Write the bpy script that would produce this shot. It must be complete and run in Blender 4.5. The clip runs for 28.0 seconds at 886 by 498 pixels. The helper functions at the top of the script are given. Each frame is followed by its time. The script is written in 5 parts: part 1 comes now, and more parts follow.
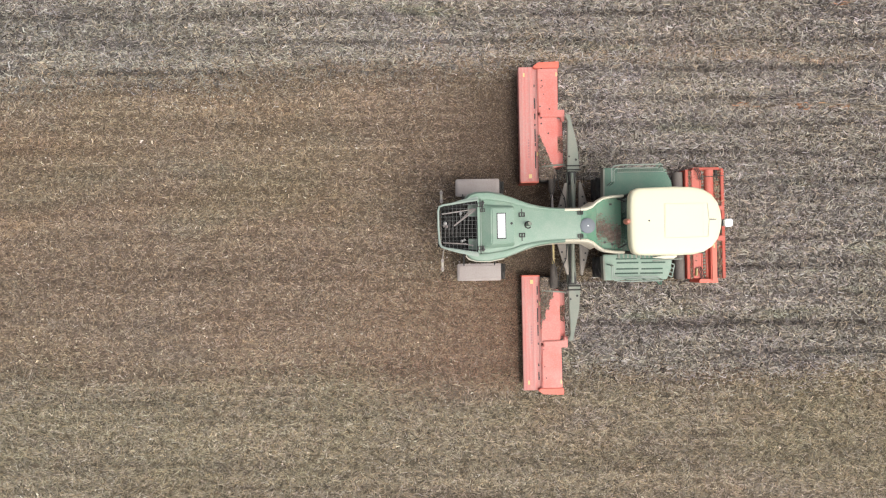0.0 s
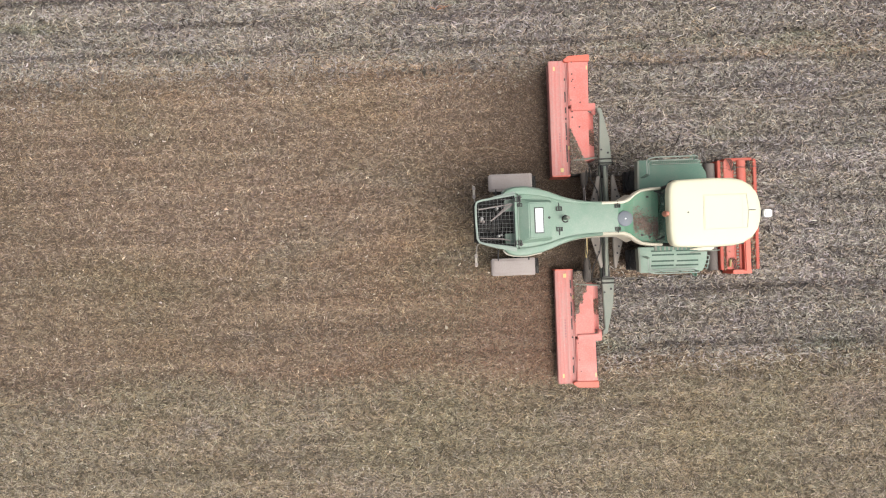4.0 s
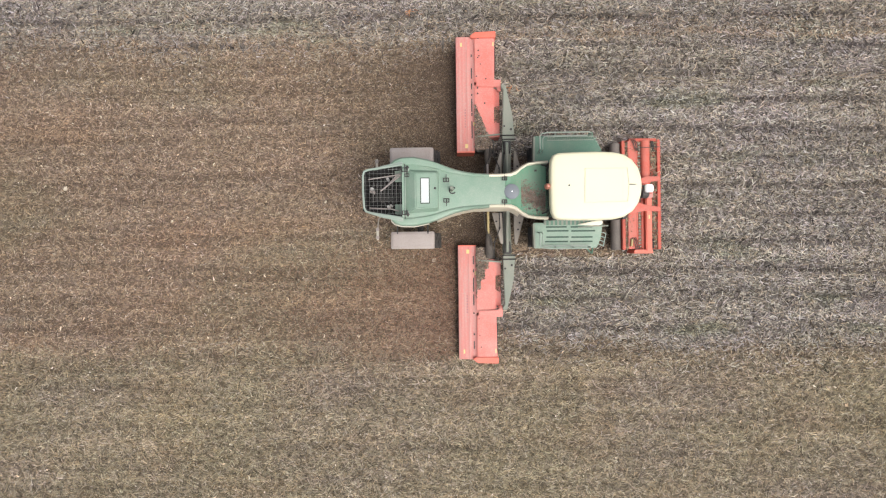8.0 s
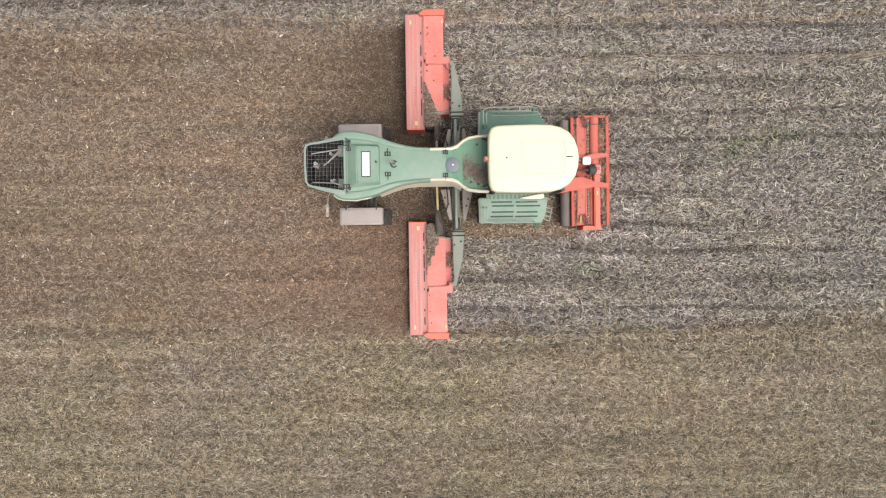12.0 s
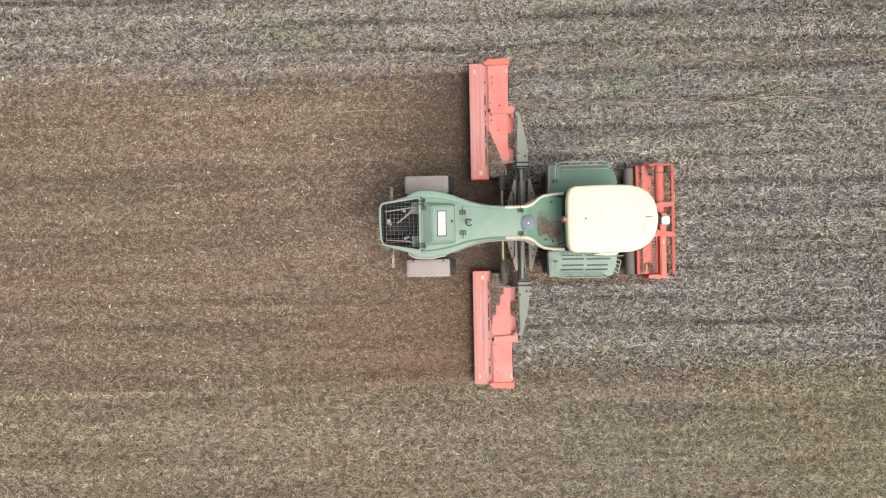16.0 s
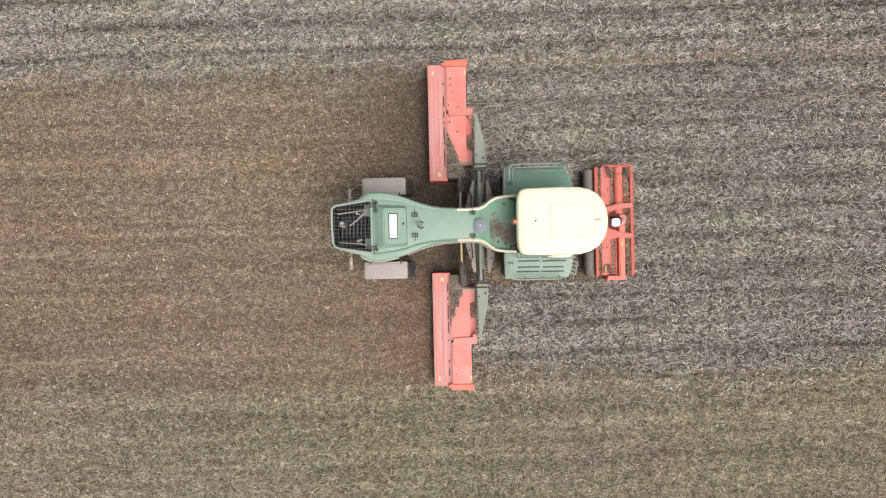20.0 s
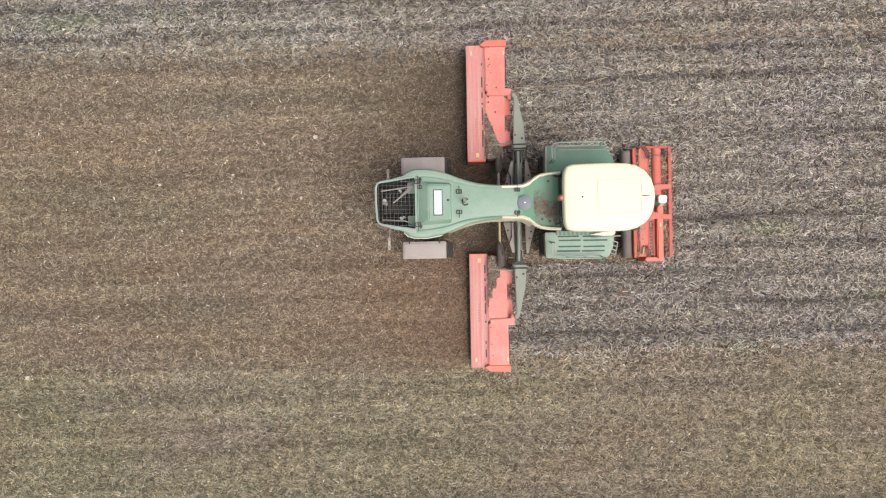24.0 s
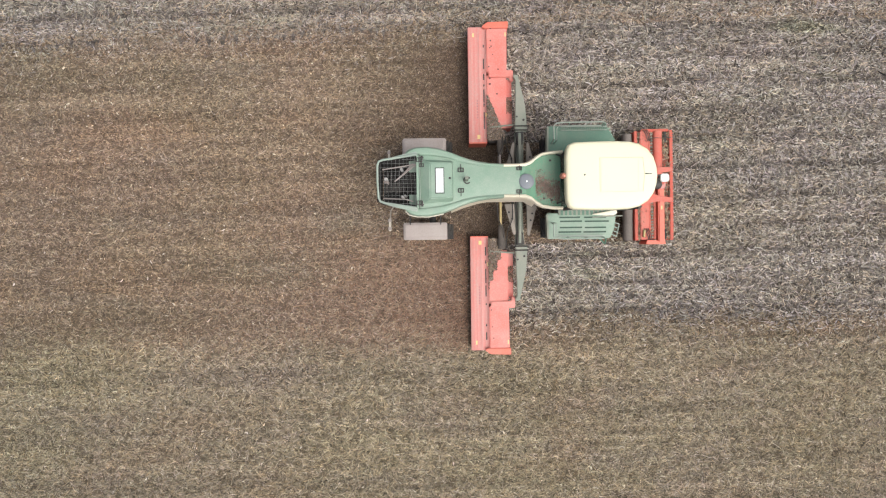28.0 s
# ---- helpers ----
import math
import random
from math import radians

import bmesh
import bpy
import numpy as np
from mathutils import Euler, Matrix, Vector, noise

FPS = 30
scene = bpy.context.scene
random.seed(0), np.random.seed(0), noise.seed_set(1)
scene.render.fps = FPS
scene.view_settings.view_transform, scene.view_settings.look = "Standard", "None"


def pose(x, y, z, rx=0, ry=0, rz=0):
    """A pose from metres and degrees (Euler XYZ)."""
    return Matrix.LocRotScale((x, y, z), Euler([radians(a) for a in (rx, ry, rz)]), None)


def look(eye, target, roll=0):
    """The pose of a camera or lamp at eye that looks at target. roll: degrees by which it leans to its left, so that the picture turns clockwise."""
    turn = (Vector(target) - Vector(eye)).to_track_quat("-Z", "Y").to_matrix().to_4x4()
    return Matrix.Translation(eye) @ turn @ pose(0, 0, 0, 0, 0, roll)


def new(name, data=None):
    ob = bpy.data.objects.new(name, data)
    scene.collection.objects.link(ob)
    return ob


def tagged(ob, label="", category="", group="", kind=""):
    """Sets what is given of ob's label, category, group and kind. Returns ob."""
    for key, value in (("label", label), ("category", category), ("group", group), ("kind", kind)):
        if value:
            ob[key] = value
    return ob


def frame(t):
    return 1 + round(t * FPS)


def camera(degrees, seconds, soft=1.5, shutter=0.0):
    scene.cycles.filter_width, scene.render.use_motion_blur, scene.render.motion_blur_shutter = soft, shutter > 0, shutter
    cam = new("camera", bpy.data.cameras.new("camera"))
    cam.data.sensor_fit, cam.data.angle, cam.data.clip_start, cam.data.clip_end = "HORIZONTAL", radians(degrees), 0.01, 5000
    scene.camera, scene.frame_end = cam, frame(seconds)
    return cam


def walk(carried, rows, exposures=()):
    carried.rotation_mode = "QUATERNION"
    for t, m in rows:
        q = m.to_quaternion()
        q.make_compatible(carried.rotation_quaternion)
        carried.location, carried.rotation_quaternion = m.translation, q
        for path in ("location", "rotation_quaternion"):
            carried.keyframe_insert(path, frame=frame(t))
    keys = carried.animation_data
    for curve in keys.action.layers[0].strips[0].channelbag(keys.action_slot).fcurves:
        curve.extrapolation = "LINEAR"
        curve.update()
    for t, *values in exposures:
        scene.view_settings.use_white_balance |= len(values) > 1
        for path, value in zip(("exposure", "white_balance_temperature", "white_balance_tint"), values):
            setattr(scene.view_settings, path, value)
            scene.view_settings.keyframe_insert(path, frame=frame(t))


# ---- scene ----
cam = camera(78.53, 28.0, soft=1.14)
EXPO = 0.49
MULCH_DENSITY, COARSE_DENSITY, LEAF_DENSITY = 780, 570, 80

# The drone's way: seconds, x, y, z in metres, then the turns of pose() in degrees.
CAMERA_ROWS = [
    (0, -1.679, -0.737, 17.300, 0.615, 0.093, -0.380),
    (0.5, -0.179, -0.718, 17.316, 0.776, 0.262, -0.634),
    (1, 1.345, -0.610, 17.332, 0.727, 0.306, -1.009),
    (1.5, 2.827, -0.491, 17.322, 0.572, 0.096, -1.724),
    (2, 4.339, -0.405, 17.304, 0.302, -0.032, -2.579),
    (2.5, 5.941, -0.381, 17.307, 0.111, 0.090, -2.702),
    (4.5, 12.865, -0.626, 17.366, 0.165, 0.662, -2.011),
    (5, 14.761, -0.680, 17.350, 0.077, 0.501, -2.007),
    (5.5, 16.807, -0.794, 17.332, 0.109, 0.420, -2.089),
    (6, 18.879, -0.924, 17.324, 0.158, 0.221, -2.097),
    (6.5, 21.017, -1.038, 17.302, 0.154, 0.121, -2.246),
    (7, 23.124, -1.191, 17.315, 0.179, -0.030, -2.146),
    (7.1, 23.559, -1.211, 17.314, 0.179, -0.030, -2.146),
    (7.4, 24.888, -1.253, 17.308, 0.106, 0.260, -0.379),
    (7.5, 25.328, -1.267, 17.311, 0.106, 0.260, -0.379),
    (8, 27.497, -1.342, 17.378, 0.051, 0.412, -0.311),
    (8.5, 29.635, -1.383, 17.418, -0.046, 0.464, -0.370),
    (9, 31.768, -1.406, 17.465, -0.260, 0.485, -0.301),
    (9.5, 33.832, -1.510, 17.487, -0.211, 0.442, -0.318),
    (10, 35.786, -1.608, 17.482, -0.190, 0.400, -0.369),
    (10.5, 37.670, -1.683, 17.444, -0.239, 0.592, -0.270),
    (11, 39.399, -1.709, 17.476, -0.375, 0.592, -0.364),
    (11.5, 40.982, -1.775, 17.492, -0.372, 0.439, -0.390),
    (12, 42.507, -1.838, 17.499, -0.350, 0.367, -0.393),
    (12.5, 43.943, -1.811, 17.515, -0.414, 0.233, -0.439),
    (14.5, 49.692, -0.888, 17.480, -0.565, 1.015, -0.911),
    (15, 51.100, -0.630, 17.489, -0.508, 1.008, -0.949),
    (15.5, 52.519, -0.429, 17.487, -0.392, 0.950, -1.051),
    (16, 53.985, -0.241, 17.474, -0.512, 0.786, -1.379),
    (16.5, 55.542, -0.143, 17.494, -0.476, 0.925, -1.457),
    (16.6, 55.874, -0.134, 17.495, -0.476, 0.925, -1.457),
    (16.9, 56.912, -0.125, 17.492, -0.492, 0.911, -2.935),
    (17, 57.267, -0.124, 17.490, -0.492, 0.911, -2.935),
    (17.5, 59.106, -0.130, 17.478, -0.630, 0.964, -2.904),
    (18, 60.984, -0.102, 17.454, -0.834, 0.927, -2.868),
    (18.1, 61.363, -0.100, 17.450, -0.834, 0.927, -2.868),
    (18.4, 62.506, -0.102, 17.441, -0.788, 0.886, -1.723),
    (18.5, 62.886, -0.106, 17.440, -0.788, 0.886, -1.723),
    (19, 64.782, -0.147, 17.447, -0.715, 0.879, -1.625),
    (19.5, 66.609, -0.198, 17.445, -0.633, 0.767, -1.720),
    (20, 68.390, -0.232, 17.435, -0.696, 0.627, -1.718),
    (20.5, 70.089, -0.291, 17.443, -0.745, 0.437, -1.719),
    (21, 71.733, -0.332, 17.442, -0.856, 0.385, -1.732),
    (21.5, 73.262, -0.431, 17.444, -0.758, 0.267, -1.601),
    (23.5, 79.178, -0.837, 17.411, -0.431, 0.463, -1.653),
    (24, 80.637, -0.908, 17.409, -0.466, 0.590, -1.539),
    (24.5, 82.016, -0.954, 17.383, -0.525, 0.501, -1.549),
    (25, 83.406, -1.065, 17.384, -0.405, 0.435, -1.566),
    (25.5, 84.873, -1.138, 17.405, -0.405, 0.491, -1.608),
    (26, 86.397, -1.233, 17.410, -0.307, 0.457, -1.641),
    (26.5, 88.086, -1.330, 17.383, -0.257, 0.518, -1.660),
    (27, 89.920, -1.399, 17.375, -0.327, 0.383, -1.674),
    (27.5, 91.961, -1.516, 17.372, -0.305, 0.270, -1.650),
    (28, 94.178, -1.611, 17.362, -0.304, 0.275, -1.690),
]
# The machine's way over the field: seconds, x, y in metres, heading in degrees.
MACHINE_ROWS = [
    (0, 0.000, 0.000, 0.705),
    (0.5, 1.704, 0.029, 0.264),
    (1, 3.402, 0.043, 0.010),
    (1.5, 5.091, 0.051, 0.059),
    (2, 6.758, 0.065, 0.288),
    (2.5, 8.452, 0.059, 0.482),
    (4.5, 15.311, 0.146, -0.153),
    (5, 17.003, 0.131, 0.041),
    (5.5, 18.709, 0.103, 0.343),
    (6, 20.396, 0.104, 0.723),
    (6.5, 22.095, 0.133, 0.660),
    (7, 23.772, 0.168, 0.420),
    (7.5, 25.447, 0.184, 0.315),
    (8, 27.133, 0.184, 0.372),
    (8.5, 28.824, 0.180, 0.556),
    (9, 30.512, 0.184, 0.744),
    (9.5, 32.202, 0.202, 0.804),
    (10, 33.899, 0.226, 0.626),
    (10.5, 35.581, 0.245, 0.365),
    (11, 37.269, 0.279, 0.346),
    (11.5, 38.941, 0.292, 0.297),
    (12, 40.616, 0.303, 0.415),
    (12.5, 42.273, 0.321, 0.520),
    (14.5, 49.048, 0.312, -0.342),
    (15, 50.731, 0.290, -0.151),
    (15.5, 52.352, 0.297, -0.039),
    (16, 53.968, 0.301, -0.235),
    (16.5, 55.520, 0.300, -0.364),
    (17, 57.182, 0.291, -0.386),
    (17.5, 58.855, 0.256, -0.182),
    (18, 60.521, 0.256, -0.068),
    (18.5, 62.187, 0.259, -0.004),
    (19, 63.845, 0.261, -0.234),
    (19.5, 65.499, 0.255, -0.519),
    (20, 67.152, 0.234, -0.425),
    (20.5, 68.812, 0.215, 0.017),
    (21, 70.477, 0.212, 0.278),
    (21.5, 72.138, 0.243, 0.024),
    (23.5, 78.868, 0.227, -0.698),
    (24, 80.586, 0.186, -0.465),
    (24.5, 82.281, 0.167, -0.421),
    (25, 83.986, 0.167, -0.615),
    (25.5, 85.688, 0.167, -0.726),
    (26, 87.402, 0.141, -0.677),
    (26.5, 89.116, 0.110, -0.614),
    (27, 90.821, 0.105, -0.697),
    (27.5, 92.539, 0.099, -0.733),
    (28, 94.270, 0.081, -0.899),
]
walk(cam, [(t, pose(*p)) for t, *p in CAMERA_ROWS], exposures=[(0.0, EXPO), (28.0, EXPO)])

# ---- light: a bright overcast sky ----
world = bpy.data.worlds.new("overcast_sky")
scene.world = world
world.use_nodes = True
sky = world.node_tree.nodes.new("ShaderNodeTexSky")
sky.sky_type, sky.sun_disc = "NISHITA", False
sky.sun_elevation, sky.sun_rotation = radians(64), radians(129)
sky.air_density, sky.dust_density, sky.ozone_density = 1.0, 6.0, 0.3
back = world.node_tree.nodes["Background"]
back.inputs["Strength"].default_value = 0.117
# a closed cloud cover greys the sky's blue
grey = world.node_tree.nodes.new("ShaderNodeHueSaturation")
grey.inputs["Saturation"].default_value = 0.4
world.node_tree.links.new(sky.outputs["Color"], grey.inputs["Color"])
world.node_tree.links.new(grey.outputs["Color"], back.inputs["Color"])
sun = new("sun", bpy.data.lights.new("sun", "SUN"))
sun.data.energy, sun.data.angle, sun.data.color = 1.65, radians(42), (1.0, 0.98, 0.94)
sun.matrix_world = look((3.7, -3.0, 9.7), (0, 0, 0))


# ---- materials ----
def nodes_of(name):
    m = bpy.data.materials.new(name)
    m.use_nodes = True
    t = m.node_tree
    return m, t, t.nodes["Principled BSDF"]


def put(tree, kind, **inputs):
    n = tree.nodes.new(kind)
    for key, value in inputs.items():
        n.inputs[key.replace("_", " ")].default_value = value
    return n


def noise_node(tree, where, scale, detail=4.0, stretch=None):
    n = put(tree, "ShaderNodeTexNoise", Scale=scale, Detail=detail)
    if stretch:
        m = tree.nodes.new("ShaderNodeMapping")
        m.inputs["Scale"].default_value = stretch
        tree.links.new(where, m.inputs["Vector"])
        where = m.outputs["Vector"]
    tree.links.new(where, n.inputs["Vector"])
    return n.outputs["Fac"]


def ramp(tree, fac, stops):
    r = tree.nodes.new("ShaderNodeValToRGB")
    e = r.color_ramp.elements
    while len(e) < len(stops):
        e.new(0.5)
    for el, (p, c) in zip(e, stops):
        el.position, el.color = p, (*c, 1)
    tree.links.new(fac, r.inputs["Fac"])
    return r.outputs["Color"]


def mixed(tree, fac, a, b, kind="MIX"):
    m = tree.nodes.new("ShaderNodeMix")
    m.data_type, m.blend_type = "RGBA", kind
    for key, value in ((0, fac), (6, a), (7, b)):
        if hasattr(value, "links"):
            tree.links.new(value, m.inputs[key])
        else:
            m.inputs[key].default_value = value if key == 0 else (*value, 1)
    return m.outputs[2]


def bumped(tree, shader, height, strength, distance):
    b = put(tree, "ShaderNodeBump", Strength=strength, Distance=distance)
    tree.links.new(height, b.inputs["Height"])
    tree.links.new(b.outputs["Normal"], shader.inputs["Normal"])


def paint(name, base, dust=(0.32, 0.27, 0.22), amount=0.35, rough=0.45, metal=0.0, scale=2.2, spec=0.4, stretch=None):
    """Painted or bare machine surface with field dust and small scuffs."""
    m, t, s = nodes_of(name)
    where = t.nodes.new("ShaderNodeTexCoord").outputs["Object"]
    broad = ramp(t, noise_node(t, where, scale, 6.0, stretch), [(0.38, (0, 0, 0)), (0.72, (1, 1, 1))])
    fine = ramp(t, noise_node(t, where, scale * 14, 3.0), [(0.45, (0, 0, 0)), (0.7, (1, 1, 1))])
    spots = mixed(t, 0.45, broad, fine)
    m_amount = t.nodes.new("ShaderNodeMath")
    m_amount.operation = "MULTIPLY"
    m_amount.inputs[1].default_value = amount
    t.links.new(spots, m_amount.inputs[0])
    colour = mixed(t, m_amount.outputs[0], base, dust)
    t.links.new(colour, s.inputs["Base Color"])
    s.inputs["Roughness"].default_value, s.inputs["Metallic"].default_value = rough, metal
    s.inputs["Specular IOR Level"].default_value = spec
    bumped(t, s, noise_node(t, where, 30, 3.0), 0.08, 0.004)
    return m


ROW = 0.9


def row_bands(t, where, colour, amount):
    """Sowing rows 0.9 m apart: dark lines between paler bands, some fainter than others."""
    split = t.nodes.new("ShaderNodeSeparateXYZ")
    t.links.new(where, split.inputs[0])
    wob = noise_node(t, where, 0.6, 3.0, (0.35, 1.2, 1.0))

    def math_node(op, a, b, c=0.0):
        n = t.nodes.new("ShaderNodeMath")
        n.operation = op
        for k, v in enumerate((a, b, c)):
            if hasattr(v, "links"):
                t.links.new(v, n.inputs[k])
            else:
                n.inputs[k].default_value = v
        return n.outputs[0]

    angle = math_node("MULTIPLY_ADD", split.outputs["Y"], 2 * math.pi / ROW, math_node("MULTIPLY_ADD", wob, 2.8, 0.17 - 1.4))
    fac = math_node("MULTIPLY_ADD", math_node("SINE", angle, 0.0), 0.5, 0.5)
    tone = ramp(t, fac, [(0.0, (0.42, 0.4, 0.4)), (0.05, (0.55, 0.53, 0.53)), (0.16, (0.97, 0.97, 0.97)), (0.6, (1.04, 1.04, 1.04)), (1.0, (1.08, 1.08, 1.08))])
    strength = ramp(t, noise_node(t, where, 0.7, 3.0, (0.25, 1.2, 1.0)), [(0.36, (0.1 * amount,) * 3), (0.64, (1.7 * amount,) * 3)])
    return mixed(t, strength, colour, mixed(t, 1.0, colour, tone, "MULTIPLY"))


def greyer_stretch(t, where, colour):
    """Stretches of the field, 56 to 86 m out and before the start, whose soil is greyer and less red."""
    split = t.nodes.new("ShaderNodeSeparateXYZ")
    t.links.new(where, split.inputs[0])
    along = t.nodes.new("ShaderNodeMapRange")
    along.inputs["From Min"].default_value, along.inputs["From Max"].default_value = -20.0, 110.0
    t.links.new(split.outputs["X"], along.inputs["Value"])
    at = lambda x: (x + 20.0) / 130.0
    fac = ramp(t, along.outputs["Result"], [(at(-12), (0.7,) * 3), (at(4), (0.0,) * 3), (at(50), (0.05,) * 3), (at(60), (1.0,) * 3), (at(76), (0.9,) * 3), (at(86), (0.0,) * 3)])
    return mixed(t, fac, colour, mixed(t, 1.0, colour, (0.945, 0.99, 0.985), "MULTIPLY"))


def field_tone(t, where, colour, patches, bands):
    """Streaks along the driving direction and broad patches of another tint, laid over a colour."""
    colour = greyer_stretch(t, where, colour)
    for stretch, low, high in (((0.055, 1.7, 1.0), 0.56, 1.2), ((0.16, 5.0, 1.0), 0.72, 1.16)):
        streak = ramp(t, noise_node(t, where, 1.0, 4.0, stretch), [(0.34, (low, low * 0.97, low * 0.95)), (0.66, (high, high * 0.985, high * 0.97))])
        colour = mixed(t, bands, colour, mixed(t, 1.0, colour, streak, "MULTIPLY"))
    for scale, amount in ((4.5, 0.17), (14.0, 0.22)):
        clumps = ramp(t, noise_node(t, where, scale, 3.0, (0.75, 1.25, 1.0)), [(0.33, (1 - amount,) * 3), (0.5, (1.0,) * 3), (0.68, (1 + amount,) * 3)])
        colour = mixed(t, 1.0, colour, clumps, "MULTIPLY")
    for scale, stretch, tint, low, high in patches:
        fac = ramp(t, noise_node(t, where, scale, 4.0, stretch), [(low, (0, 0, 0)), (high, (0.85, 0.85, 0.85))])
        colour = mixed(t, fac, colour, mixed(t, 1.0, colour, tint, "MULTIPLY"))
    return colour


def soil_material(name, stops, patches, bands=0.5, rows=0.0, older=None):
    """Ground under the chopped straw."""
    m, t, s = nodes_of(name)
    where = t.nodes.new("ShaderNodeNewGeometry").outputs["Position"]
    strands = t.nodes.new("ShaderNodeTexNoise")
    strands.inputs["Scale"].default_value, strands.inputs["Detail"].default_value, strands.inputs["Distortion"].default_value = 36.0, 2.0, 3.2
    t.links.new(where, strands.inputs["Vector"])
    both = mixed(t, 0.75, noise_node(t, where, 26.0, 5.0), strands.outputs["Fac"])
    colour = field_tone(t, where, ramp(t, both, stops), patches, bands)
    if older:
        # the neighbouring pass, worked before and weathered, lies beyond a ragged line along the driving direction
        split = t.nodes.new("ShaderNodeSeparateXYZ")
        t.links.new(where, split.inputs[0])
        line = t.nodes.new("ShaderNodeMath")
        line.operation = "MULTIPLY_ADD"
        line.inputs[1].default_value = 1.6
        t.links.new(noise_node(t, where, 1.1, 5.0), line.inputs[0])
        t.links.new(split.outputs["Y"], line.inputs[2])
        edge = t.nodes.new("ShaderNodeMapRange")
        edge.inputs["From Min"].default_value, edge.inputs["From Max"].default_value = -4.25, -3.65
        t.links.new(line.outputs[0], edge.inputs["Value"])
        colour = mixed(t, edge.outputs["Result"], field_tone(t, where, ramp(t, both, older), GREENISH, bands), colour)
    if rows:
        colour = row_bands(t, where, colour, rows)
    t.links.new(colour, s.inputs["Base Color"])
    s.inputs["Roughness"].default_value = 0.95
    s.inputs["Specular IOR Level"].default_value = 0.1
    bumped(t, s, noise_node(t, where, 28.0, 5.0), 0.9, 0.03)
    return m


def straw_material(name, stops, patches, bands=0.5, rows=0.0):
    """Chopped stalks and leaves, each piece of its own shade."""
    m, t, s = nodes_of(name)
    geo = t.nodes.new("ShaderNodeNewGeometry")
    other = t.nodes.new("ShaderNodeTexWhiteNoise")
    other.noise_dimensions = "1D"
    t.links.new(geo.outputs["Random Per Island"], other.inputs["W"])
    hue = ramp(t, other.outputs["Value"], [(0.0, (1.14, 0.98, 0.8)), (0.3, (1.03, 1.0, 0.94)), (0.55, (0.98, 1.02, 0.94)), (0.75, (0.97, 0.98, 1.1)), (1.0, (1.06, 0.95, 0.98))])
    colour = mixed(t, 1.0, ramp(t, geo.outputs["Random Per Island"], stops), hue, "MULTIPLY")
    colour = field_tone(t, geo.outputs["Position"], colour, patches, bands)
    if rows:
        colour = row_bands(t, geo.outputs["Position"], colour, rows)
    t.links.new(colour, s.inputs["Base Color"])
    s.inputs["Roughness"].default_value = 0.8
    s.inputs["Specular IOR Level"].default_value = 0.2
    return m


GREEN = paint("green_paint", (0.18, 0.275, 0.208), (0.37, 0.38, 0.325), 0.44, 0.45)
GREEN_DARK = paint("deep_and_shaded_green", (0.07, 0.165, 0.115), (0.24, 0.235, 0.19), 0.4, 0.5)
ROOF = paint("cream_roof_paint", (0.665, 0.632, 0.46), (0.58, 0.54, 0.385), 0.14, 0.45)
CREAM = paint("cream_paint", (0.68, 0.635, 0.5), (0.5, 0.43, 0.34), 0.3, 0.4)
TRIM = paint("dusty_cream_trim", (0.5, 0.46, 0.38), (0.36, 0.31, 0.26), 0.5, 0.5)
RED = paint("red_paint", (0.6, 0.158, 0.128), (0.53, 0.31, 0.27), 0.7, 0.5)
RED_FADED = paint("faded_red_paint", (0.52, 0.182, 0.156), (0.44, 0.31, 0.285), 0.85, 0.6, stretch=(6.0, 0.35, 2.0))
RED_WORN = paint("worn_red_paint", (0.47, 0.072, 0.045), (0.36, 0.15, 0.11), 0.65, 0.6)
RED_DEEP = paint("deep_red_paint", (0.5, 0.092, 0.062), (0.44, 0.2, 0.155), 0.7, 0.5)
RED_BRIGHT = paint("bright_red_paint", (0.67, 0.138, 0.09), (0.5, 0.25, 0.19), 0.45, 0.5)
STEEL = paint("dusty_grey_green_steel", (0.19, 0.215, 0.175), (0.31, 0.27, 0.225), 0.6, 0.6)
DARK = paint("dark_steel", (0.03, 0.03, 0.03), (0.14, 0.115, 0.095), 0.4, 0.6)
# blacker than DARK, for the inside of the engine bay
BAY_BLACK = paint("near_black_steel", (0.012, 0.012, 0.012), (0.05, 0.042, 0.035), 0.4, 0.8, spec=0.2)
BLACK = paint("black_rubber", (0.02, 0.02, 0.02), (0.12, 0.1, 0.085), 0.45, 0.85)
TYRE = paint("dusty_tyre_rubber", (0.03, 0.03, 0.03), (0.13, 0.11, 0.09), 0.6, 0.9)
GUARD = paint("dusty_grey_plastic", (0.36, 0.318, 0.298), (0.23, 0.175, 0.155), 0.6, 0.75)
WHITE = paint("white_plastic", (0.85, 0.85, 0.85), (0.7, 0.68, 0.62), 0.08, 0.4)
PLATE = paint("white_plate_paint", (0.56, 0.6, 0.59), (0.6, 0.62, 0.6), 0.25, 0.4)
PRINT = paint("faded_print", (0.45, 0.53, 0.55), (0.58, 0.63, 0.62), 0.7, 0.5)
PALE_CAP = paint("pale_plastic", (0.6, 0.58, 0.57), (0.4, 0.36, 0.34), 0.5, 0.5)
YELLOW = paint("yellow_sticker", (0.66, 0.5, 0.2), (0.5, 0.4, 0.28), 0.4, 0.5)
WORN = paint("worn_lettering", (0.3, 0.16, 0.16), (0.5, 0.2, 0.17), 0.9, 0.6, scale=8.0)
SHAFT = paint("dusty_yellow_plastic", (0.4, 0.31, 0.13), (0.33, 0.27, 0.2), 0.6, 0.6)
ORANGE = paint("orange_lens", (0.4, 0.15, 0.1), (0.4, 0.2, 0.15), 0.3, 0.3)
WIRE = paint("pale_green_steel", (0.25, 0.31, 0.265), (0.36, 0.34, 0.3), 0.5, 0.5)
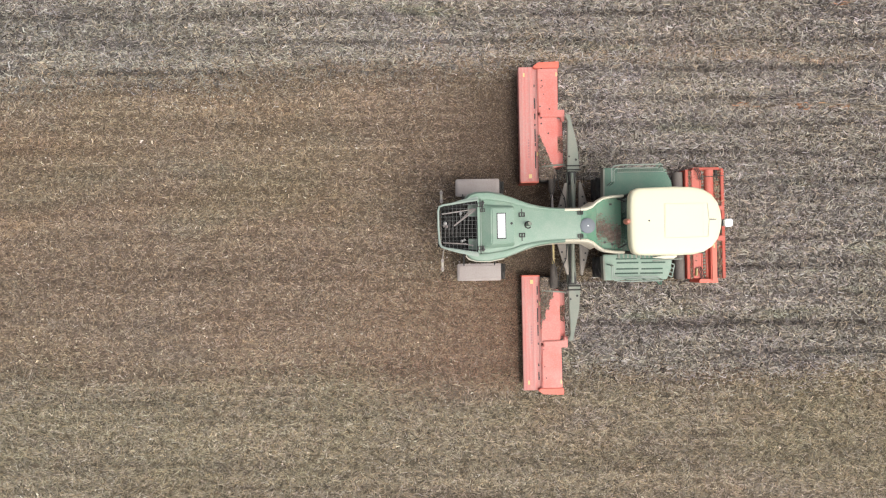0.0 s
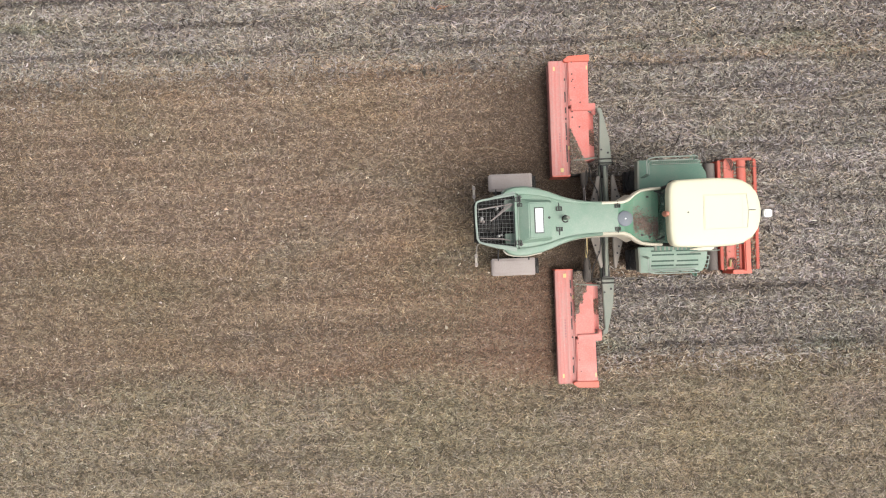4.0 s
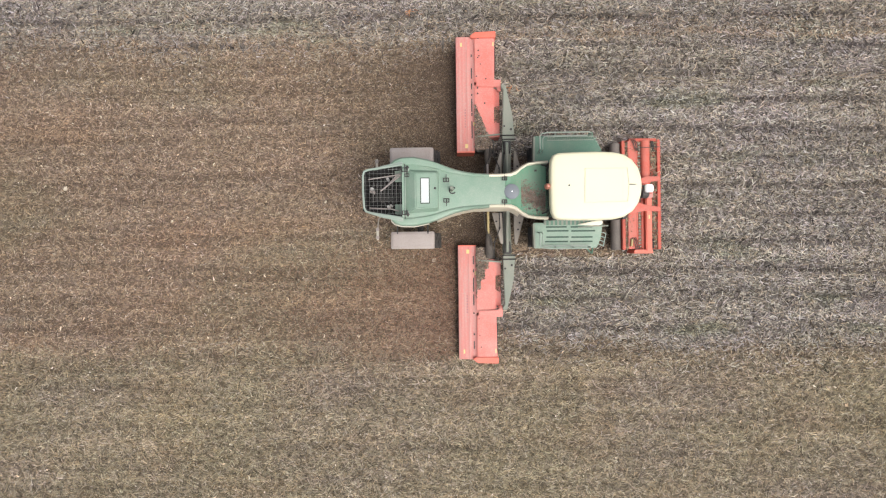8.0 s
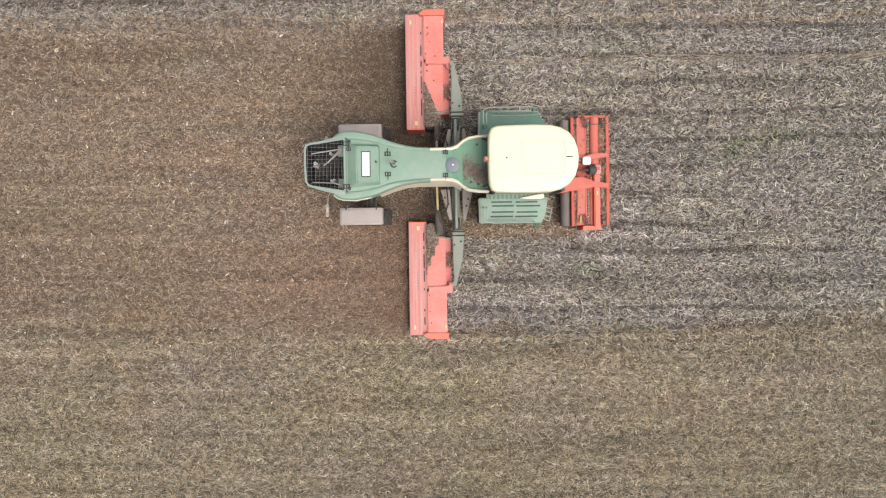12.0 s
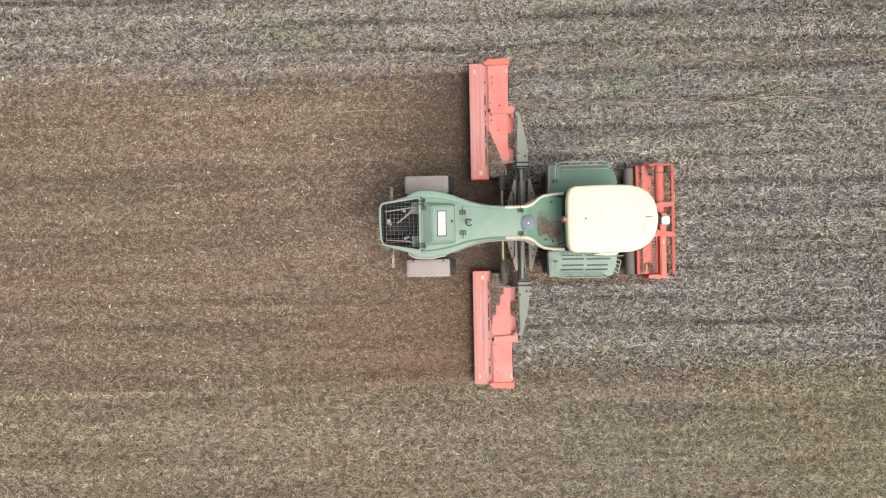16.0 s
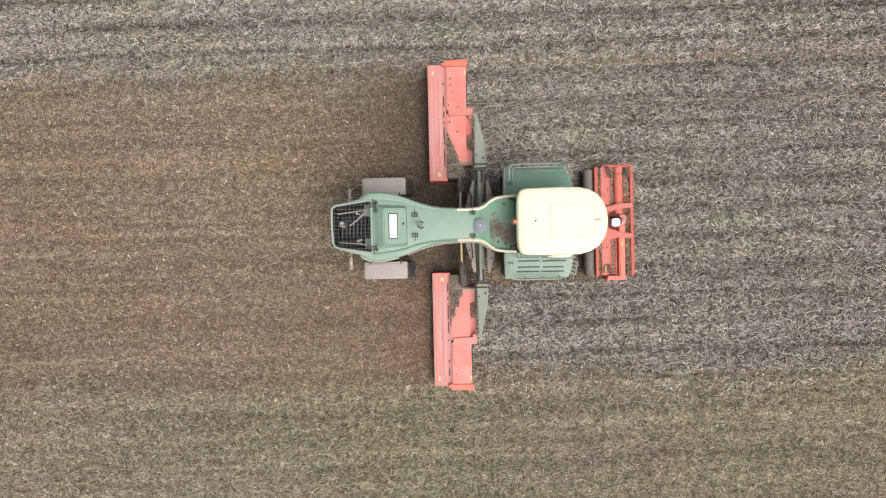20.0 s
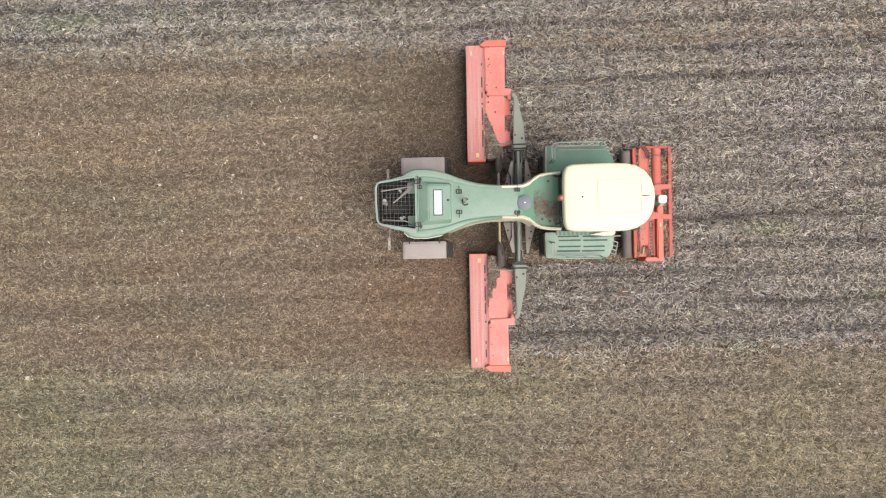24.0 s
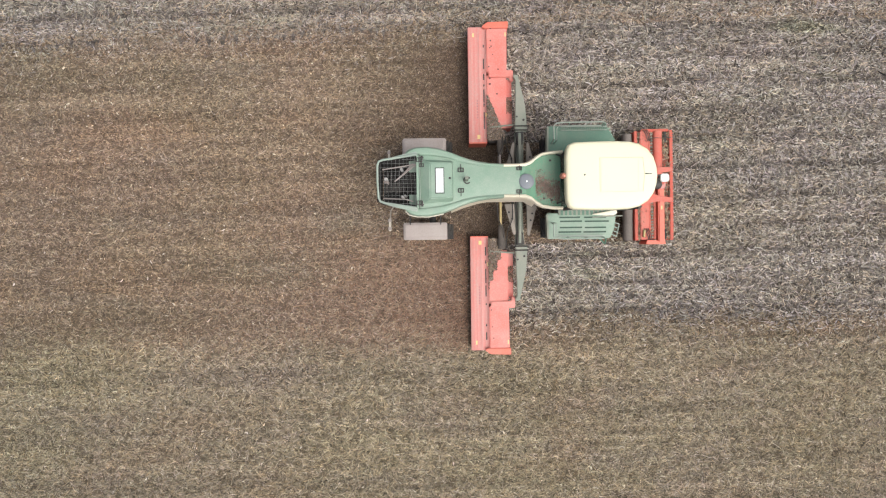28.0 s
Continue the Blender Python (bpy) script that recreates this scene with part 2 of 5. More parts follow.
MESH_WIRE = paint("grey_wire", (0.24, 0.245, 0.235), (0.12, 0.11, 0.1), 0.8, 0.6, scale=1.5)
PURPLE = paint("grey_violet_cap", (0.14, 0.155, 0.185), (0.19, 0.21, 0.19), 0.7, 0.5)
DUSTY = paint("brown_dusty_steel", (0.25, 0.22, 0.19), (0.38, 0.32, 0.27), 0.65, 0.7)
# dusty steel, darkened for the shadow in which the roller lies
ROLLER = paint("shaded_dirty_steel", (0.13, 0.112, 0.1), (0.23, 0.195, 0.17), 0.6, 0.75)
BOOT = paint("dusty_rubber_boot", (0.055, 0.048, 0.042), (0.19, 0.155, 0.13), 0.6, 0.8)
DECK_GREEN = paint("dirty_deck_green", (0.095, 0.235, 0.15), (0.2, 0.205, 0.16), 0.75, 0.5)
SLOT = paint("shaded_green_slot", (0.03, 0.07, 0.05), (0.09, 0.1, 0.08), 0.4, 0.6)
STALK_SKIN = paint("dry_stalk_skin", (0.36, 0.29, 0.2), (0.2, 0.15, 0.11), 0.6, 0.7, scale=5.0)
HUSK_SKIN = paint("dry_husk_skin", (0.47, 0.41, 0.325), (0.33, 0.27, 0.2), 0.5, 0.7, scale=9.0)
SEAM = paint("tan_seam", (0.54, 0.51, 0.41), (0.6, 0.57, 0.45), 0.8, 0.8, scale=5.0)
GLASS, tree_, sh_ = nodes_of("tinted_glass")
sh_.inputs["Base Color"].default_value = (0.5, 0.58, 0.55, 1)
sh_.inputs["Roughness"].default_value, sh_.inputs["Transmission Weight"].default_value = 0.03, 0.9
RUSTY = [(0.13, (1, 1.4, 1), (0.975, 0.998, 0.94), 0.44, 0.63), (0.3, (0.4, 1.3, 1), (0.93, 0.985, 0.955), 0.5, 0.66), (0.5, (0.3, 1.2, 1), (1.045, 0.98, 0.935), 0.52, 0.68), (0.6, (0.4, 1.4, 1), (0.95, 0.99, 1.05), 0.55, 0.68)]
GREENISH = [(0.13, (1, 1.4, 1), (0.98, 1.0, 0.925), 0.44, 0.62), (0.5, (0.6, 1.3, 1), (1.035, 0.985, 0.97), 0.5, 0.66), (0.4, (0.4, 1.6, 1), (0.99, 0.97, 1.06), 0.52, 0.68)]
LILAC = [(0.4, (0.5, 1.3, 1), (1.015, 1.0, 0.945), 0.42, 0.6), (0.55, (0.7, 1.5, 1), (1.0, 0.98, 1.035), 0.5, 0.64), (0.11, (1, 1.3, 1), (0.975, 0.985, 0.95), 0.5, 0.66), (0.6, (0.4, 1.6, 1), (0.92, 1.02, 0.87), 0.6, 0.72)]
FRESH_SOIL = soil_material("mulched_soil", [(0.35, (0.049, 0.0368, 0.028)), (0.52, (0.154, 0.1155, 0.088)), (0.7, (0.33, 0.255, 0.195))], RUSTY, older=[(0.35, (0.043, 0.0357, 0.026)), (0.52, (0.14, 0.119, 0.088)), (0.7, (0.29, 0.249, 0.187))])
FAR_SOIL = soil_material("weathered_mulched_field", [(0.33, (0.068, 0.0575, 0.042)), (0.52, (0.158, 0.1345, 0.1003)), (0.7, (0.29, 0.249, 0.1885))], GREENISH)
COARSE_SOIL = soil_material("stubble_soil", [(0.35, (0.0305, 0.027, 0.0251)), (0.51, (0.148, 0.1325, 0.1215)), (0.7, (0.29, 0.2685, 0.2545))], LILAC, 0.45, 0.45)
FAR_STUBBLE = soil_material("far_stubble", [(0.33, (0.07, 0.063, 0.058)), (0.51, (0.166, 0.149, 0.136)), (0.7, (0.29, 0.268, 0.252))], LILAC, 0.5, 0.42)
FRESH_STRAW = straw_material("shredded_straw", [(0, (0.043, 0.0318, 0.0246)), (0.3, (0.158, 0.117, 0.088)), (0.68, (0.292, 0.2225, 0.168)), (0.93, (0.413, 0.331, 0.257)), (1, (0.525, 0.445, 0.36))], RUSTY, 0.42)
OLD_STRAW = straw_material("weathered_shreds", [(0.0, (0.038, 0.0322, 0.0234)), (0.3, (0.15, 0.1268, 0.0925)), (0.66, (0.285, 0.2445, 0.1827)), (0.92, (0.4, 0.35, 0.27)), (1.0, (0.52, 0.4655, 0.375))], GREENISH, 0.45)
COARSE_STRAW = straw_material("pale_maize_residue", [(0.0, (0.023, 0.0202, 0.0181)), (0.28, (0.148, 0.1315, 0.118)), (0.62, (0.288, 0.2645, 0.239)), (0.9, (0.42, 0.3905, 0.354)), (1.0, (0.54, 0.5165, 0.478))], LILAC, 0.45, 0.38)
HUSK = straw_material("pale_husk", [(0.0, (0.4, 0.33, 0.25)), (0.6, (0.58, 0.5, 0.41)), (1.0, (0.7, 0.62, 0.52))], [], 0.0)
STALKS = straw_material("tan_stalks", [(0.0, (0.045, 0.034, 0.026)), (0.35, (0.17, 0.138, 0.106)), (0.8, (0.31, 0.262, 0.207)), (1.0, (0.46, 0.4, 0.32))], [], 0.0)
RUST_LEAF = straw_material("rusty_leaf", [(0.0, (0.2, 0.085, 0.04)), (0.6, (0.36, 0.17, 0.09)), (1.0, (0.45, 0.27, 0.16))], [], 0.0)
GREY_DIRT = straw_material("grey_brown_dirt", [(0.0, (0.1, 0.072, 0.058)), (0.5, (0.185, 0.14, 0.118)), (1.0, (0.28, 0.22, 0.19))], [], 0.0)
MUCK = straw_material("grey_brown_muck", [(0.0, (0.09, 0.07, 0.055)), (0.5, (0.19, 0.15, 0.122)), (0.9, (0.27, 0.215, 0.178)), (1.0, (0.4, 0.34, 0.28))], [], 0.0)
DIRT = straw_material("red_brown_dirt", [(0.0, (0.1, 0.065, 0.05)), (0.5, (0.19, 0.125, 0.095)), (1.0, (0.29, 0.2, 0.155))], [], 0.0)
# dark brown of thrown soil, also used to put shade into flecks
SOIL_SHADE = straw_material("soil_and_shade_flecks", [(0.0, (0.055, 0.04, 0.03)), (0.6, (0.128, 0.093, 0.07)), (0.92, (0.19, 0.14, 0.106)), (1.0, (0.38, 0.3, 0.22))], [], 0.0)
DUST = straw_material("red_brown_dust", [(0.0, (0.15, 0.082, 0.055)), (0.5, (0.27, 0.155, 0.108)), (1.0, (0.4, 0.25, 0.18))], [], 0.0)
CHAFF = straw_material("stuck_chaff", [(0.0, (0.06, 0.044, 0.032)), (0.5, (0.19, 0.148, 0.108)), (1.0, (0.4, 0.325, 0.235))], [], 0.0)


# ---- mesh helpers ----
def part(name, bm, material, parent=None, label="", bevel=0.0, smooth=False, segments=2):
    bmesh.ops.remove_doubles(bm, verts=bm.verts, dist=1e-5)
    bmesh.ops.recalc_face_normals(bm, faces=bm.faces)
    if bevel:
        sharp = [e for e in bm.edges if len(e.link_faces) == 2 and e.calc_face_angle() > 0.5]
        bmesh.ops.bevel(bm, geom=sharp, offset=bevel, segments=segments, affect="EDGES", clamp_overlap=True)
    me = bpy.data.meshes.new(name)
    bm.to_mesh(me)
    bm.free()
    me.materials.append(material)
    if smooth:
        me.shade_smooth()
        me.set_sharp_from_angle(angle=radians(40))
    ob = new(name, me)
    ob.parent = parent
    if label:
        ob["label"] = label
    return ob


def box(bm, x0, x1, y0, y1, z0, z1):
    return hull8(bm, [(x0, y0), (x1, y0), (x1, y1), (x0, y1)], z0, z1)


def hull8(bm, outline, z0, z1, top=None):
    """A prism over an outline, its top outline given or the same."""
    top = top or outline
    a = [bm.verts.new((x, y, z0)) for x, y in outline]
    b = [bm.verts.new((x, y, z1)) for x, y in top]
    bm.faces.new(a[::-1])
    bm.faces.new(b)
    n = len(a)
    for i in range(n):
        bm.faces.new((a[i], a[(i + 1) % n], b[(i + 1) % n], b[i]))
    return bm


def loft(bm, rings, closed=True, caps=True):
    vs = [[bm.verts.new(p) for p in ring] for ring in rings]
    n = len(vs[0])
    for a, b in zip(vs, vs[1:]):
        for i in range(n if closed else n - 1):
            j = (i + 1) % n
            bm.faces.new((a[i], a[j], b[j], b[i]))
    if caps and closed:
        bm.faces.new(vs[0][::-1])
        bm.faces.new(vs[-1])
    return bm


def tube(bm, points, r, n=8):
    pts = [Vector(p) for p in points]
    rings = []
    side = None
    for i, p in enumerate(pts):
        d = (pts[min(i + 1, len(pts) - 1)] - pts[max(i - 1, 0)]).normalized()
        if side is None:
            side = d.orthogonal().normalized()
        side = (side - side.dot(d) * d).normalized()
        up = d.cross(side)
        rr = r[i] if isinstance(r, (list, tuple)) else r
        rings.append([p + rr * (math.cos(a) * side + math.sin(a) * up) for a in (2 * math.pi * k / n for k in range(n))])
    return loft(bm, rings)


def lathe(bm, profile, centre, n=32):
    """Turns a profile of (radius, along y) round the y axis through centre."""
    cx, cy, cz = centre
    rings = [[(cx + r * math.cos(a), cy + y, cz + r * math.sin(a)) for a in (2 * math.pi * k / n for k in range(n))] for r, y in profile]
    return loft(bm, rings)


def disc(bm, x, y, z0, z1, r, n=20):
    ring = [(x + r * math.cos(2 * math.pi * k / n), y + r * math.sin(2 * math.pi * k / n)) for k in range(n)]
    return hull8(bm, ring, z0, z1)


def mirrored(outline, s):
    return [(x, s * y) for x, y in outline]


def shreds(rng, x, y, z, length, width, bend=0.35, lift=0.4, two=True, heading=None):
    """Vertices and faces of flat stalk and leaf pieces lying at x, y, z with random headings."""
    n = len(x)
    a = rng.uniform(0, 2 * np.pi, n) if heading is None else heading
    ux, uy = np.cos(a), np.sin(a)
    h, w = length / 2, width / 2
    tilt = rng.normal(0, lift, n).clip(-1, 1) * h * 0.5
    roll = rng.uniform(-1, 1, n) * w * 0.7
    secs = [-1.0, 0.0, 1.0] if two else [-1.0, 1.0]
    sag = rng.normal(0, bend, n) * h
    out = []
    for k in secs:
        off = sag * (1 - k * k) if two else 0
        cx, cy = x + k * h * ux - off * uy, y + k * h * uy + off * ux
        taper = 1.0 if k == 0 or not two else 0.6
        for e in (-1, 1):
            out.append(np.stack([cx - e * w * taper * uy, cy + e * w * taper * ux, z + k * tilt + e * roll + (np.abs(tilt) + np.abs(roll)) * 0.6], 1))
    v = np.stack(out, 1)
    m = len(out)
    f = np.array([[0, 2, 3, 1], [2, 4, 5, 3]] if two else [[0, 2, 3, 1]])
    faces = (np.arange(n)[:, None, None] * m + f[None]).reshape(-1, 4)
    return v.reshape(-1, 3), faces


def slivers(rng, x, y, z, length, width, lift=0.5):
    """Pointed stalk splinters: one thin triangle each, half of them lying roughly along the driving direction."""
    n = len(x)
    a = np.where(rng.uniform(0, 1, n) < 0.6, rng.uniform(0, 2 * np.pi, n), rng.normal(0, 0.55, n) + np.pi * rng.integers(0, 2, n))
    ux, uy = np.cos(a), np.sin(a)
    h, w = length / 2, width / 2
    tilt = np.abs(rng.normal(0, lift, n)).clip(0, 1) * h * 0.5
    roll = rng.uniform(0, 1, n) * w * 0.8
    side = rng.normal(0, 0.15, n) * length
    p0 = np.stack([x - h * ux - w * uy, y - h * uy + w * ux, z + roll], 1)
    p1 = np.stack([x - h * ux + w * uy, y - h * uy - w * ux, z], 1)
    p2 = np.stack([x + h * ux - side * uy, y + h * uy + side * ux, z + tilt], 1)
    return np.stack([p0, p1, p2], 1).reshape(-1, 3), np.arange(3 * n).reshape(-1, 3)


def quick_mesh(name, v, faces, material, face_material=None, materials=()):
    """faces: one array of faces, or several whose faces differ in their number of corners."""
    groups = faces if isinstance(faces, list) else [faces]
    counts = np.concatenate([np.full(len(g), g.shape[1]) for g in groups])
    corners = np.concatenate([g.ravel() for g in groups])
    me = bpy.data.meshes.new(name)
    me.vertices.add(len(v))
    me.vertices.foreach_set("co", np.ascontiguousarray(v, dtype=np.float32).ravel())
    me.loops.add(len(corners))
    me.loops.foreach_set("vertex_index", corners.astype(np.int32))
    me.polygons.add(len(counts))
    me.polygons.foreach_set("loop_start", np.r_[0, np.cumsum(counts)[:-1]].astype(np.int32))
    me.materials.append(material)
    for extra in materials:
        me.materials.append(extra)
    if face_material is not None:
        me.polygons.foreach_set("material_index", np.ascontiguousarray(face_material, dtype=np.int32))
    me.update(calc_edges=True)
    me.validate()
    return me


def chaff(name, parent, x0, x1, y0, y1, z, count, seed, inside=None, label="brown straw debris", size=(0.05, 0.16), heap=0.03, material=None):
    rng = np.random.default_rng(seed)
    x, y = rng.uniform(x0, x1, count), rng.uniform(y0, y1, count)
    if inside is not None:
        keep = inside(x, y)
        x, y = x[keep], y[keep]
    n = len(x)
    v, f = shreds(rng, x, y, z + rng.uniform(0, heap, n), rng.uniform(*size, n), rng.uniform(0.008, 0.025, n))
    ob = new(name, quick_mesh(name, v, f, material or CHAFF))
    ob.parent = parent
    ob["label"], ob["kind"] = label, "stuff"
    return ob


# ---- the field ----
def wave(x, *terms):
    return sum(a * np.sin(np.asarray(x) * k + p) for a, k, p in terms)


def upper_edge(x):
    """Where the standing residue beyond the worked strip begins."""
    x = np.asarray(x, float)
    return 5.38 + wave(x, (0.09, 0.21, 0.4), (0.06, 0.9, 1.0), (0.05, 2.3, 0.2)) - 0.045 * np.clip(-x - 2, 0, None)


def lower_edge(x):
    """Edge of the neighbouring pass, mulched before."""
    return -4.07 + wave(x, (0.2, 0.16, 4.2), (0.1, 0.45, 1.0), (0.06, 1.7, 2.0), (0.05, 4.1, 0.3))


def ground():
    bm = bmesh.new()
    s = 1500.0
    xs = [-s, -60, -17, 20, 60, 110, 150, s]
    ys = [-s, -40, -10.4, 0, 12, 40, s]
    grid = [[bm.verts.new((x, y, 0)) for y in ys] for x in xs]
    for i in range(len(xs) - 1):
        for j in range(len(ys) - 1):
            f = bm.faces.new((grid[i][j], grid[i + 1][j], grid[i + 1][j + 1], grid[i][j + 1]))
            f.material_index = 0 if j >= 2 and 2 <= i <= 4 else 1
    sheet = part("ground", bm, FRESH_SOIL)
    sheet.data.materials.append(FAR_SOIL)
    return tagged(sheet, "brown mulched soil of a wide flat field", "ground", kind="structure")


def stubble_field():
    bm = bmesh.new()
    for x0, x1, y0, y1 in ((-1500, -16.9, 6.2, 1500), (-16.9, 109.9, 9.1, 1500), (109.9, 1500, -4.0, 1500)):
        v = [bm.verts.new((x, y, 0.03)) for x, y in ((x0, y0), (x1, y0), (x1, y1), (x0, y1))]
        bm.faces.new(v)
    return tagged(part("ground", bm, FAR_STUBBLE), "pale unworked stubble field reaching to the horizon", "ground", kind="structure")


def scatter(seed, x0, x1, y0, y1, density):
    rng = np.random.default_rng(seed)
    n = int((x1 - x0) * (y1 - y0) * density)
    return rng, rng.uniform(x0, x1, n), rng.uniform(y0, y1, n)


def mulched_cover():
    """Fine shreds on the worked strip and on the older pass beside it."""
    rng, x, y = scatter(11, -17, 110, -10.4, 5.6, MULCH_DENSITY)
    old = y < -4.75 + 0.25 * np.sin(x * 0.7) + rng.normal(0, 0.45, len(x))
    n = len(x)
    long = rng.uniform(0, 1, n) < np.where(old, 0.72, 0.5)
    grown = np.where(old, 1.3, 1.0)
    v, f = slivers(rng, x, y, rng.uniform(0.0, 0.018, n) + 0.006 * long, grown * np.where(long, 0.11 + 0.13 * rng.uniform(0, 1, n) ** 1.6, rng.uniform(0.045, 0.1, n)), grown * np.where(long, rng.uniform(0.012, 0.025, n), rng.uniform(0.014, 0.032, n)))
    # single larger husk flakes
    rng, x, y = scatter(12, -17, 110, -10.4, 5.2, 3.4)
    w, g = shreds(rng, x, y, rng.uniform(0.022, 0.032, len(x)), 0.035 + 0.1 * rng.uniform(0, 1, len(x)) ** 3, 0.018 + 0.03 * rng.uniform(0, 1, len(x)) ** 2, bend=0.2, lift=0.2)
    kinds = np.r_[old.astype(int), np.full(len(g), 2)]
    ob = new("straw_mulch", quick_mesh("straw_mulch", np.concatenate([v, w]), [f, g + len(v)], FRESH_STRAW, kinds, (OLD_STRAW, HUSK)))
    return tagged(ob, "finely shredded brown straw lying on mulched soil", "straw", kind="stuff")


def strewn_residue():
    """Pale pieces thrown over the border of the unworked residue, and brown shreds thrown back on it, both thinning out with distance."""
    out, faces, kinds, count = [], [], [], 0
    for seed, side, spread, number, z, kind in ((71, -1, 0.38, 190, 0.024, 0), (72, 1, 0.3, 150, 0.085, 1)):
        rng = np.random.default_rng(seed)
        n = 127 * number
        x = rng.uniform(-17, 110, n)
        drift = 0.5 + 0.9 * (0.5 + 0.5 * np.sin(x * 1.3 + 2 * np.sin(x * 0.37)))
        y = upper_edge(x) + side * rng.exponential(spread, n) * drift + (0.08 if side < 0 else -0.05)
        v, f = slivers(rng, x, y, z + rng.uniform(0.0, 0.012, n), 0.07 + 0.16 * rng.uniform(0, 1, n) ** 2, rng.uniform(0.014, 0.034, n))
        out.append(v)
        faces.append(f + count)
        kinds.append(np.full(len(f), kind))
        count += len(v)
    ob = new("strewn_residue", quick_mesh("strewn_residue", np.concatenate(out), np.concatenate(faces), COARSE_STRAW, np.concatenate(kinds), (FRESH_STRAW,)))
    return tagged(ob, "loose maize pieces strewn over the edge of the brown mulch", "crop residue", kind="stuff")


MAT_Z = 0.045
# single reddish leaves among the residue: x, y, number
RUSTY_SPOTS = [(8.05, 3.97, 6), (9.6, 3.92, 10), (10.97, 3.92, 9), (10.98, 7.2, 8), (26.3, 3.85, 10), (29.5, 3.78, 6), (26.4, 6.18, 8), (28.8, 5.42, 5), (86.0, -2.62, 3)]


def residue_patch(name, seed, x0, x1, low, high, parent=None, base=0.045):
    """A mat of pale maize residue between two edges, its soil a hand's width of clods above the worked soil."""
    nx = max(2, int((x1 - x0) / 0.1) + 1)
    xs = np.linspace(x0, x1, nx)
    rag = np.random.default_rng(seed + 90000)
    lo, hi = low(xs), high(xs)
    if low is lower_edge or high is upper_edge or low is upper_edge:
        jag = rag.normal(0, 0.16, nx)
        lo, hi = (lo + jag, hi) if low is lower_edge or low is upper_edge else (lo, hi + jag)
    k = 2
    sheet = np.stack([np.stack([xs, lo + (hi - lo) * j / (k - 1), np.full(nx, base)], 1) for j in range(k)], 1).reshape(-1, 3)
    i = np.arange(nx - 1)
    sf = np.stack([i * 2, (i + 1) * 2, (i + 1) * 2 + 1, i * 2 + 1], 1)
    rng = np.random.default_rng(seed)
    area = (x1 - x0) * float((hi - lo).mean())

    def laid(density, smear):
        n = int(area * density)
        x = rng.uniform(x0, x1, n)
        y = low(x) + (high(x) - low(x)) * rng.uniform(0, 1, n)
        y = np.where(rng.uniform(0, 1, n) < 0.25, y + rng.normal(0, smear, n), y)
        if low is lower_edge:
            y = np.where(rng.uniform(0, 1, n) < 0.14, low(x) + 0.05 - rng.exponential(0.3, n).clip(0, 1.0), y)
        rows = 0.5 + 0.5 * np.sin(y * 2 * np.pi / ROW + 0.17 + 0.3 * np.sin(x * 0.3) + 0.2 * np.sin(x * 1.1))
        keep = rng.uniform(0, 1, n) < 0.58 + 0.42 * np.clip(rows / 0.3, 0, 1)
        return x[keep], y[keep], rows[keep]

    x, y, rows = laid(COARSE_DENSITY, 0.22)
    n = len(x)
    v, f = slivers(rng, x, y, MAT_Z + rng.uniform(0.0, 0.03, n) + 0.02 * rows, 0.08 + 0.19 * rng.uniform(0, 1, n) ** 1.6, rng.uniform(0.015, 0.041, n))
    x, y, rows = laid(LEAF_DENSITY, 0.3)
    n = len(x)
    big = rng.uniform(0, 1, n) ** 2
    w, g = shreds(rng, x, y, MAT_Z + 0.02 + rng.uniform(0.0, 0.04, n), 0.11 + 0.15 * big, 0.015 + 0.026 * rng.uniform(0, 1, n) ** 2, bend=0.25, lift=0.5, heading=np.where(rng.uniform(0, 1, n) < 0.5, rng.uniform(0, 6.28, n), rng.normal(0, 0.5, n)))
    quads = [sf, g + len(sheet) + len(v)]
    v = np.concatenate([v, w])
    lo_y, hi_y = float(lo.min()), float(hi.max())
    kinds = [np.zeros(len(sf)), np.ones(len(g))]
    if lo_y < 3.95 < hi_y and 8 < x1 < 86:
        # a drawn-out line of long stalks, thicker in the second half of the field
        n = int((x1 - x0) * (9 if x1 < 50 or x0 > 84 else 12 if x0 > 71 else 20))
        x = rng.uniform(x0, x1, n)
        w, g = shreds(rng, x, np.interp(x, [8, 28, 42, 53, 84], [3.95, 3.82, 4.05, 4.13, 4.07]) + 0.05 * np.sin(x * 0.8) + 0.04 * np.sin(x * 2.1) + rng.normal(0, 0.085, n), MAT_Z + 0.06 + rng.uniform(0, 0.02, n), rng.uniform(0.3, 0.95, n), rng.uniform(0.01, 0.019, n), bend=0.06, lift=0.03, heading=0.04 + 0.12 * np.cos(x * 0.8) + rng.normal(0.0, 0.09, n))
        quads.append(g + len(sheet) + len(v))
        kinds.append(np.full(len(g), 2))
        v = np.concatenate([v, w])
    for px, py, count in RUSTY_SPOTS:
        if x0 <= px < x1 and lo_y < py < hi_y:
            w, g = shreds(rng, px + rng.normal(0, 0.22, count), py + rng.normal(0, 0.05, count), np.full(count, MAT_Z + 0.075), rng.uniform(0.08, 0.26, count), rng.uniform(0.012, 0.03, count), bend=0.2, lift=0.1, heading=rng.normal(0, 0.5, count))
            quads.append(g + len(sheet) + len(v))
            kinds.append(np.full(len(g), 3))
            v = np.concatenate([v, w])
    quads = np.concatenate(quads)
    me = quick_mesh(name, np.concatenate([sheet, v]), [quads, f + len(sheet)], COARSE_SOIL, np.concatenate(kinds + [np.ones(len(f))]), (COARSE_STRAW, STALKS, RUST_LEAF))
    ob = new(name, me)
    ob.parent = parent
    return ob


def const(v):
    return lambda x: np.full(np.shape(x), float(v))


